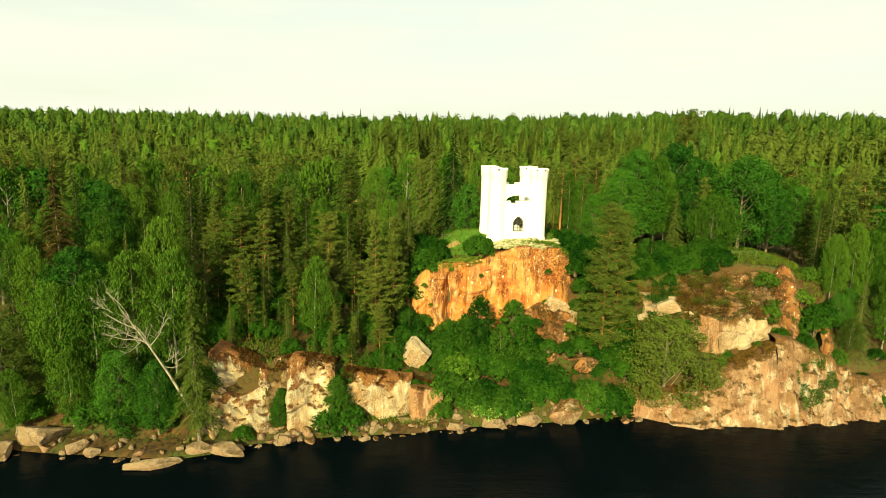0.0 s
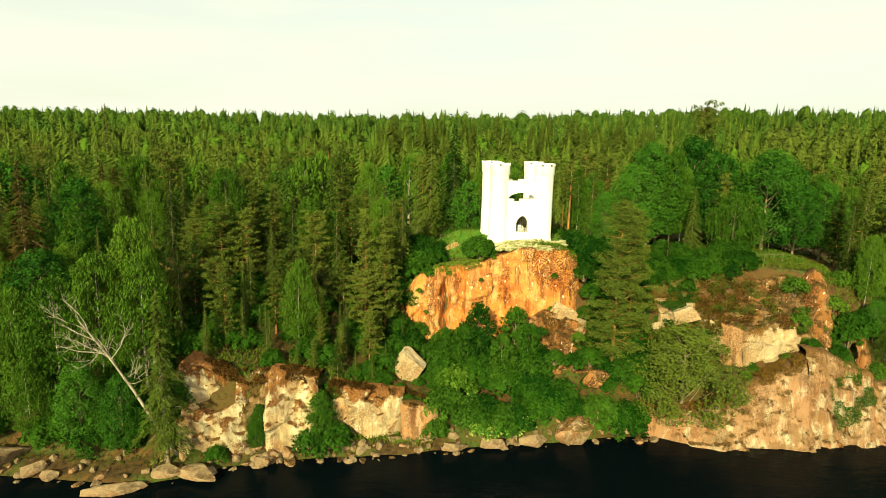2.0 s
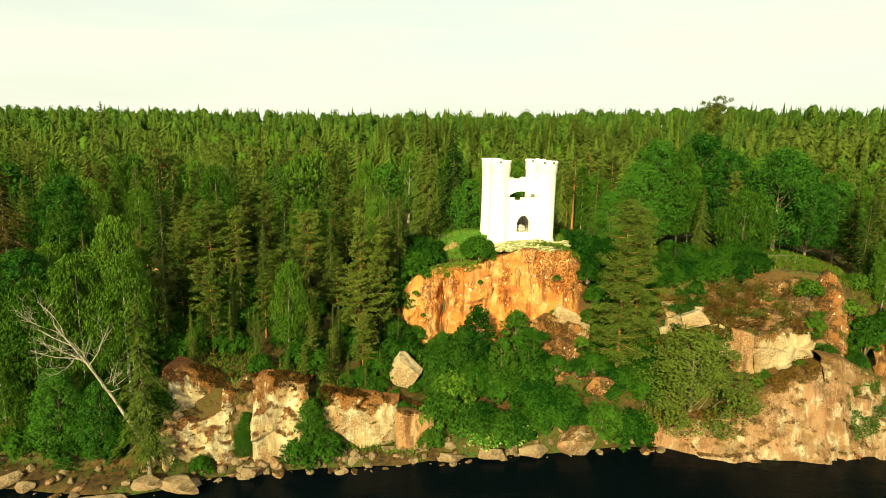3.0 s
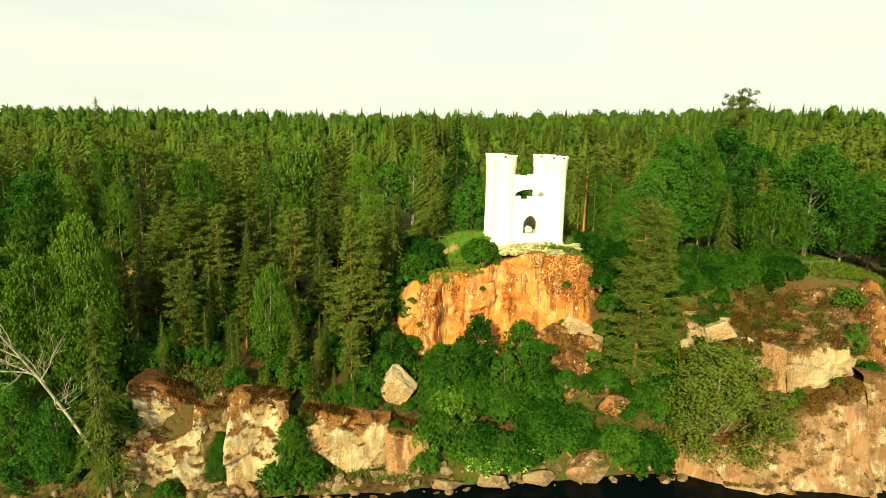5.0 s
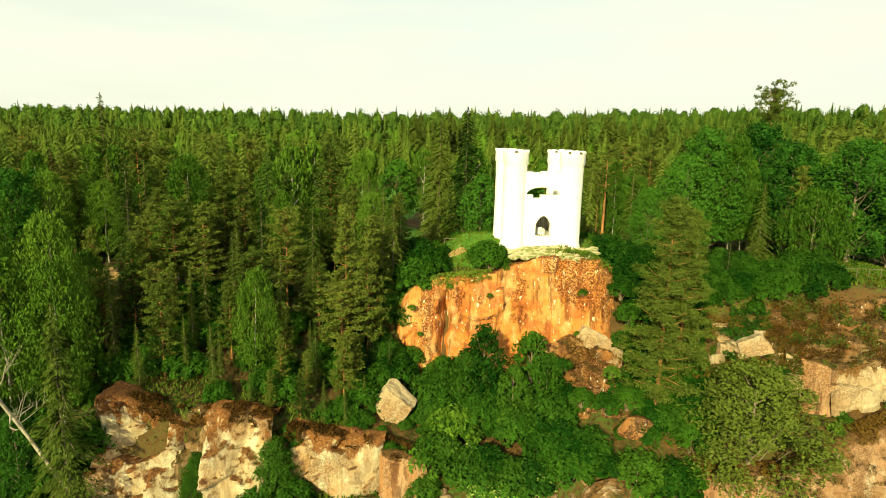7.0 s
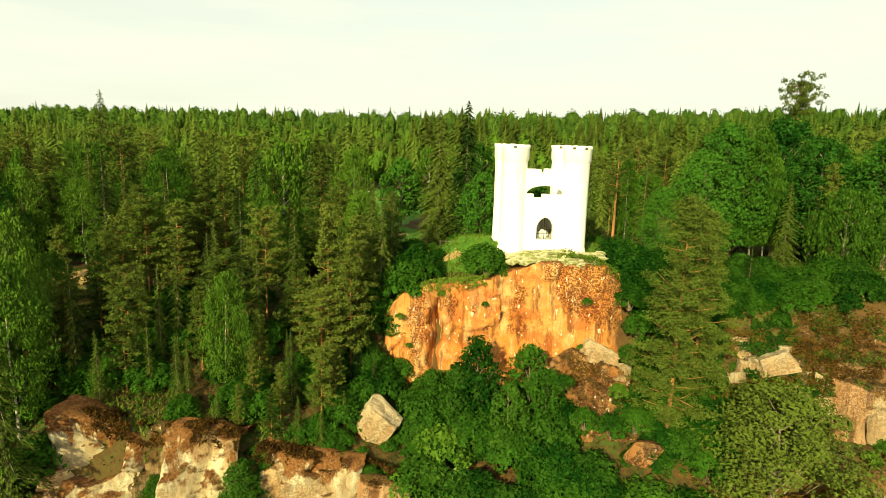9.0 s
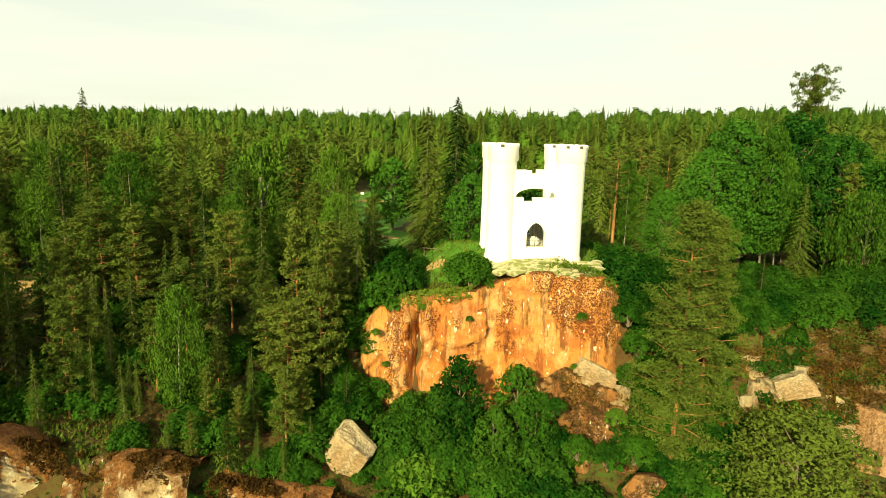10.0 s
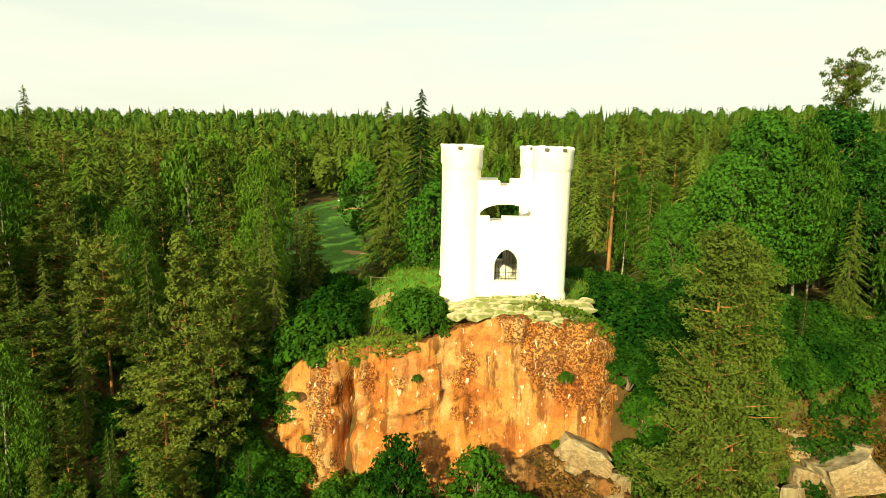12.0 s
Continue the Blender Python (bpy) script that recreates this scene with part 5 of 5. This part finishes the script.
undergrowth(-70, 1, 62, 104, 34000, M_SHRUB, 81, "low green undergrowth on the wooded slope")
undergrowth(-70, 60, 62, 104, 15000, M_RUST, 82, "rust-brown heather and dead bracken on the slope")
undergrowth(27, 60, 80, 90, 9000, M_GRASS, 84, "dry grass on the mossy rock slope")
undergrowth(27, 60, 79, 90, 4000, M_RUST, 85, "rust-brown heather on the mossy rock slope")
undergrowth(20, 95, 80, 112, 24000, M_SHRUB, 83, "low green undergrowth on the rocky bank")


def brow(xs, tops, ys, count, material, seed, label, hang=0.7, depth=2.2):
    """Heather or grass along the brow of a rock, hanging a little over its edge."""
    rng = np.random.RandomState(seed)
    x = rng.uniform(xs[0], xs[-1], count)
    back = rng.uniform(-0.5, depth, count)
    y = np.interp(x, xs, ys) + back
    z = np.interp(x, xs, tops) + 0.1 + np.where(back < 0, back * 2 * hang, -0.12 * back ** 2) + rng.uniform(0, 0.3, count)
    clump = vnoise(np.stack([x * 0.8, y * 0.8, z * 0.5], 1), seed)
    P = np.stack([x, y, z], 1)[clump > -0.2]
    V, F = leaf_cloud(rng, P, np.tile([0, -0.5, 1.0], (len(P), 1)), np.full(len(P), 0.13), 0.9, 1.4)
    tagged(new("heather", mesh_of("heather", V, F, material)), label, "undergrowth", kind="stuff")


brow([-27, -25, -22.5, -20.5, -18.2, -16, -13], [9.6, 10.2, 9.0, 8.2, 9.2, 9.3, 8.4], [67.8, 68.2, 68.8, 69.6, 68.6, 69.0, 69.7], 10000, M_RUST, 86, "rust-brown heather draped over the pale rocks", 1.1, 3.2)
brow([-12, -9, -5, -3.6, 0.4], [7.1, 6.6, 6.1, 5.6, 4.4], [70.4, 70.8, 71.2, 71.4, 71.5], 6500, M_RUST, 87, "rust-brown heather draped over the low rocks", 0.9, 3.0)
brow([-5.6, -4, -2.4, 0.1, 3, 5.7], [13.8, 15.5, 17.1, 18.2, 18.4, 18.9], [85.4, 84.6, 84.3, 84.3, 84.5, 84.7], 5000, M_GRASS, 88, "sunlit grass along the brow of the cliff", 0.9, 2.6)
brow([26, 31, 33.2, 36, 40, 44.5], [2.9, 3.9, 4.4, 5.5, 7.7, 9.9], [75.2, 73.8, 73.9, 74.8, 75.4, 75.9], 15000, M_RUST, 89, "brown heather and moss above the granite slab", 0.9, 5.4)
def drape(xs, bots, tops, fronts, leans, count, material, seed, label, size=0.11):
    """Low growth in clumps over a sloping rock."""
    rng = np.random.RandomState(seed)
    x, v = rng.uniform(xs[0], xs[-1], count), rng.rand(count)
    f = lambda a: np.interp(x, xs, a)
    P = np.stack([x, f(fronts) + f(leans) * v - 0.25, f(bots) + (f(tops) - f(bots)) * v + rng.uniform(0.1, 0.5, count)], 1)
    P = P[vnoise(P * np.array([0.7, 0.7, 1.0]), seed) > 0.02]
    V, F = leaf_cloud(rng, P, np.tile([0, -0.6, 1.0], (len(P), 1)), np.full(len(P), size), 0.9, 1.3)
    tagged(new("heather", mesh_of("heather", V, F, material)), label, "undergrowth", kind="stuff")


SLOPE = ([33, 34.5, 38, 42, 46.6], [9.8, 11.2, 11.6, 11.8, 12.0], [14.4, 16.2, 17.4, 18.4, 19.0], [81.6, 81.0, 80.6, 80.6, 80.8], [4.6, 5.2, 5.6, 5.8, 5.8])
drape(*SLOPE, 9000, M_RUST, 191, "rust-brown heather in clumps on the mossy rock slope")
drape(*SLOPE, 7000, M_OLIVE, 192, "olive-green grass in clumps on the mossy rock slope")
drape([45.6, 48.5, 51, 55], [8.0, 8.0, 7.0, 6.0], [18.0, 17.4, 14.6, 11.0], [79.8, 78.9, 78.4, 78.5], [6.0, 6.0, 6.0, 5.0], 9000, M_SHRUB2, 193, "green growth over the steep mossy bank", 0.13)
drape([12.2, 14, 16, 18, 20.2], [7, 7, 7, 7, 7], [11.6, 13.2, 13.0, 12.0, 10.0], [79.4, 78.7, 78.6, 78.8, 79.8], [2.0, 2.4, 2.4, 2.2, 1.6], 2500, M_RUST, 194, "rust-brown heather on the rock mass below the cliff")
drape([25.5, 28, 31, 34, 37], [9.6, 9.8, 10.0, 10.4, 11.0], [15.4, 15.6, 15.8, 16.0, 16.4], [80.2, 80.2, 80.2, 80.4, 80.6], [5.6] * 5, 9000, M_SHRUB2, 196, "green growth between the broken blocks", 0.12)
drape([25.5, 28, 31, 34, 37], [9.6, 9.8, 10.0, 10.4, 11.0], [15.4, 15.6, 15.8, 16.0, 16.4], [80.2, 80.2, 80.2, 80.4, 80.6], [5.6] * 5, 7000, M_RUST, 197, "rust-brown heather between the broken blocks", 0.1)
drape([47.5, 50, 53.5], [2.0, 2.0, 1.5], [10.2, 9.0, 7.2], [73.0, 73.4, 73.6], [4.2, 4.0, 3.8], 5000, M_SHRUB2, 198, "green growth in the clefts of the buttress", 0.1)
drape([18, 19.5, 21.5, 23.4], [10, 10, 9.5, 9], [18.6, 17.4, 15.8, 14.0], [84.2, 84.4, 84.8, 85.2], [2.4] * 4, 4000, M_SHRUB, 195, "green growth over broken rock beside the cliff", 0.13)
brow([13, 16, 19], [21.3, 21.1, 19.4], [85, 84.9, 85.6], 1500, M_GRASS, 90, "grass along the brow below the tower", 0.6, 2.6)


# ---- tower ----
tower = new("tower")
tower.matrix_world = pose(10.5, 91.6, 21.0, 0, 0, 8)
tagged(tower, "white ruined gothic tower with four round corner turrets", "tower")
HW, HD, TR = 3.12, 2.95, 1.30


def solid_between(bm, xa, xb, y0, y1, za0, zb0, za1, zb1):
    v = [bm.verts.new(p) for p in ((xa, y0, za0), (xb, y0, zb0), (xb, y1, zb0), (xa, y1, za0), (xa, y0, za1), (xb, y0, zb1), (xb, y1, zb1), (xa, y1, za1))]
    for f in ((0, 1, 5, 4), (1, 2, 6, 5), (2, 3, 7, 6), (3, 0, 4, 7), (4, 5, 6, 7), (3, 2, 1, 0)):
        bm.faces.new([v[i] for i in f])


def arched_wall(name, x0, x1, y0, y1, top, openings, label=""):
    """A wall with openings (left, right, sill, head(x)); top(x) is its upper edge."""
    bm = bmesh.new()
    cuts = {x0, x1}
    for a, b, sill, head in openings:
        cuts.update(np.linspace(a, b, 19).tolist())
    for x in np.arange(x0, x1, 0.22):
        cuts.add(float(x))
    cuts = sorted(cuts)
    for xa, xb in zip(cuts[:-1], cuts[1:]):
        if xb - xa < 1e-5:
            continue
        xm = (xa + xb) / 2
        low = (-0.8, -0.8)
        for a, b, sill, head in sorted(openings, key=lambda o: o[2](o[0]) if callable(o[2]) else o[2]):
            if a < xm < b:
                s = sill(xm) if callable(sill) else sill
                solid_between(bm, xa, xb, y0, y1, *low, s, s)
                low = (head(xa), head(xb))
        t = top(xm)
        solid_between(bm, xa, xb, y0, y1, *low, t, t)
    return part(name, bm_mesh(name, bm, M_PLASTER), tower, label)


def pointed(c, half, spring, rise):
    return lambda x: spring + rise * (max(0.0, 1 - (abs(x - c) / half) ** 1.7)) ** 0.62


def segment(c, half, spring, rise):
    return lambda x: spring + rise * math.sqrt(max(0.0, 1 - (min(abs(x - c), half) / half) ** 2))


def parapet(c, half, level, dip):
    return lambda x: level - dip if abs(x - c) < half else level


front, rear = -HD - 0.75, HD + 0.3
arched_wall("front_wall", -HW + 0.4, HW - 0.4, front, front + 0.75, parapet(-0.15, 0.42, 8.5, 0.36),
            [(-0.74, 0.94, 1.5, pointed(0.1, 0.86, 2.6, 1.15)), (-1.9, 1.75, parapet(-0.75, 0.42, 6.05, 0.36), segment(-0.08, 1.84, 6.1, 0.8))])
arched_wall("rear_wall", -HW + 0.4, HW - 0.4, rear - 0.65, rear, parapet(0.5, 0.5, 8.3, 0.4),
            [(-0.9, 0.7, 1.7, pointed(-0.1, 0.82, 2.4, 1.0)), (-1.9, 1.9, 5.05, segment(0, 1.91, 6.3, 0.95))])
for s in (-1, 1):
    bm = bmesh.new()
    solid_between(bm, s * HW - 0.35, s * HW + 0.35, -HD, HD, -0.8, -0.8, 8.4, 8.4)
    bmesh.ops.subdivide_edges(bm, edges=bm.edges[:], cuts=3, use_grid_fill=True)
    part("side_wall", bm_mesh("side_wall", bm, M_PLASTER), tower)
bm = bmesh.new()
solid_between(bm, -HW + 0.35, HW - 0.35, front + 0.75, rear - 0.65, 4.6, 4.6, 4.95, 4.95)
part("upper_floor", bm_mesh("upper_floor", bm, M_PLASTER), tower)
bm = bmesh.new()
solid_between(bm, -HW + 0.35, HW - 0.35, front + 0.75, rear - 0.65, -0.5, -0.5, 1.46, 1.46)
part("lower_floor", bm_mesh("lower_floor", bm, M_PLASTER), tower)


def turret_mesh(seed):
    """A hollow round turret with a moulded, broken crown."""
    rng = np.random.RandomState(seed)
    n = 20
    prof = [(TR + 0.12, -0.8), (TR + 0.10, 0.5), (TR, 0.75), (TR - 0.03, 5.0), (TR - 0.02, 9.1), (TR + 0.02, 9.3), (TR + 0.09, 9.42), (TR + 0.09, 10.45), (TR + 0.14, 10.62), (TR + 0.14, 10.86), (TR - 0.3, 10.88), (TR - 0.34, 9.2), (0.01, 9.2)]
    V, F = [], []
    for r, z in prof:
        for i in range(n):
            a = 2 * math.pi * (i + 0.5) / n
            j = rng.uniform(-0.02, 0.02)
            V.append(((r + j) * math.cos(a), (r + j) * math.sin(a), z + (rng.uniform(-0.12, 0.05) if 10.7 < z else 0)))
    for k in range(len(prof) - 1):
        for i in range(n):
            F.append([k * n + i, k * n + (i + 1) % n, (k + 1) * n + (i + 1) % n, (k + 1) * n + i])
    return mesh_of("turret", np.array(V), np.array(F), M_PLASTER)


# solid block on the crown; its dark colour stands for a gap's shade
hole = bmesh.new()
bmesh.ops.create_cube(hole, size=1, matrix=Matrix.Diagonal((0.3, 0.16, 0.22, 1)))
bmesh.ops.bevel(hole, geom=hole.edges[:], offset=0.03, segments=1, affect="EDGES")
M_HOLE = bark_material("painted_gap_shade", (0.05, 0.045, 0.03), (0.12, 0.10, 0.06))
hole_me = bm_mesh("gap_shade", hole, M_HOLE)
for i, (sx, sy) in enumerate(((-1, -1), (1, -1), (-1, 1), (1, 1))):
    t = part("turret", turret_mesh(40 + i), tower, "", pose(sx * HW, sy * HD, 0, 0, 0, i * 31))
    for a in ((-70, -118) if sx > 0 else (-100,)):
        ang = radians(a - i * 31)
        part("gap_shade", hole_me, t, "dark block painted as the shade in a missing stone's gap", Matrix.Translation(((TR + 0.13) * math.cos(ang), (TR + 0.13) * math.sin(ang), 10.66)) @ pose(0, 0, 0, 0, 0, math.degrees(ang) + 90))
brick = bmesh.new()
solid_between(brick, -HW - 0.42, -HW - 0.352, -0.7, 0.1, 2.6, 2.6, 6.4, 6.4)
bmesh.ops.subdivide_edges(brick, edges=brick.edges[:], cuts=4, use_grid_fill=True)
for v in brick.verts:
    v.co.y += 0.22 * noise.noise(v.co * 1.7)
M_BRICK = bark_material("bare_brick", (0.22, 0.10, 0.05), (0.46, 0.36, 0.24), 5.0, (1, 1, 3))
part("bare_brickwork", bm_mesh("bare_brickwork", brick, M_BRICK), tower, "strip of bare brick where the plaster has fallen")
# iron gate in the pointed doorway
gate = part("gate", mesh_of("gate", *tube([(0.1, front + 0.3, 1.5), (0.1, front + 0.3, 3.68)], [0.03, 0.03], 6), M_IRON), tower, "black iron lattice gate")
for x in np.linspace(-0.62, 0.82, 7):
    top_z = pointed(0.1, 0.86, 2.6, 1.15)(float(x)) - 0.03
    v, f = tube([(x, front + 0.33, 1.5), (x, front + 0.33, top_z)], [0.013, 0.013], 5)
    part("bar", mesh_of("bar", v, f, M_IRON), gate)
for z in (1.6, 2.05, 2.5):
    v, f = tube([(-0.72, front + 0.36, z), (0.92, front + 0.36, z)], [0.02, 0.02], 5)
    part("rail", mesh_of("rail", v, f, M_IRON), gate)
part("rubble", rock_mesh("rubble", 720, M_PLASTER, 14, (1, 0.8, 0.9), 3), tower, "pale heap of masonry behind the gate", Matrix.Translation((0.12, front + 1.75, 1.7)) @ Matrix.Diagonal((0.72, 0.6, 0.75, 1)))
# footing stones before the tower
SLABS = [rock_mesh("footing_stone", 700 + i, M_SLAB, 16, (1, 0.8, 0.36), 2) for i in range(5)]
rf = np.random.RandomState(5)
for row, (yy, zz, n) in enumerate(((88.0, 21.25, 9), (87.2, 21.15, 10), (86.4, 21.05, 10), (85.6, 20.9, 10), (85.2, 20.6, 8))):
    for i in range(n):
        x = 6.9 + row * 0.35 + (9.7 - row * 0.5) * i / (n - 1) + rf.uniform(-0.25, 0.25)
        place_rock(SLABS[rf.randint(5)], x, yy + rf.uniform(-0.2, 0.2), zz - max(0, 8.5 - x) * 0.1 + rf.uniform(-0.1, 0.1), (rf.uniform(0.7, 1.15), 0.65, 0.9), rf.uniform(-18, 18), "pale flat footing stone below the tower wall", "footing stones", "footing_stone")


# ---- small things ----
def post_mesh(name, h, w, material):
    bm = bmesh.new()
    bmesh.ops.create_cube(bm, size=1, matrix=Matrix.Translation((0, 0, h / 2 - 0.15)) @ Matrix.Diagonal((w, w, h + 0.3, 1)))
    bmesh.ops.bevel(bm, geom=bm.edges[:], offset=w * 0.15, segments=1, affect="EDGES")
    return bm_mesh(name, bm, material)


M_TIMBER = bark_material("grey_timber", (0.09, 0.075, 0.05), (0.18, 0.15, 0.10), 6.0)
railing = new("railing")
railing.matrix_world = pose(43.6, 88.4, land(43.6, 88.4) + 0.2, 0, 0, 4)
tagged(railing, "low weathered timber railing at the edge of the grassy shelf", "railing")
post_me = post_mesh("post", 1.0, 0.07, M_TIMBER)
for i in range(4):
    part("post", post_me, railing, "", Matrix.Translation((i * 1.3, 0, 0)))
v, f = tube([(-0.15, 0, 0.92), (4.05, 0, 0.92)], [0.03, 0.03], 6)
part("rail", mesh_of("rail", v, f, M_TIMBER, True), railing)
fence = new("railing")
fence.matrix_world = pose(-0.2, 94.6, land(-0.2, 94.6) + 0.2, 0, 0, -3)
tagged(fence, "low weathered timber railing on the cliff top behind the shrubs", "railing")
for i in range(4):
    part("post", post_me, fence, "", Matrix.Translation((i * 1.3, 0, 0)))
v, f = tube([(-0.15, 0, 0.98), (4.05, 0, 0.98)], [0.04, 0.04], 6)
part("rail", mesh_of("rail", v, f, M_TIMBER, True), fence)
sign = new("sign_board")
sign.matrix_world = pose(-33.0, 195.0, land(-33.0, 195.0) + 0.2, 0, 0, 10)
tagged(sign, "small white board on posts beside the lawn path", "sign")
for dx in (-0.5, 0.5):
    part("post", post_me, sign, "", Matrix.Translation((dx, 0, 0)))
bm = bmesh.new()
bmesh.ops.create_cube(bm, size=1, matrix=Matrix.Translation((0, -0.08, 1.3)) @ Matrix.Diagonal((0.9, 0.05, 0.6, 1)))
part("board", bm_mesh("board", bm, M_PLASTER), sign)
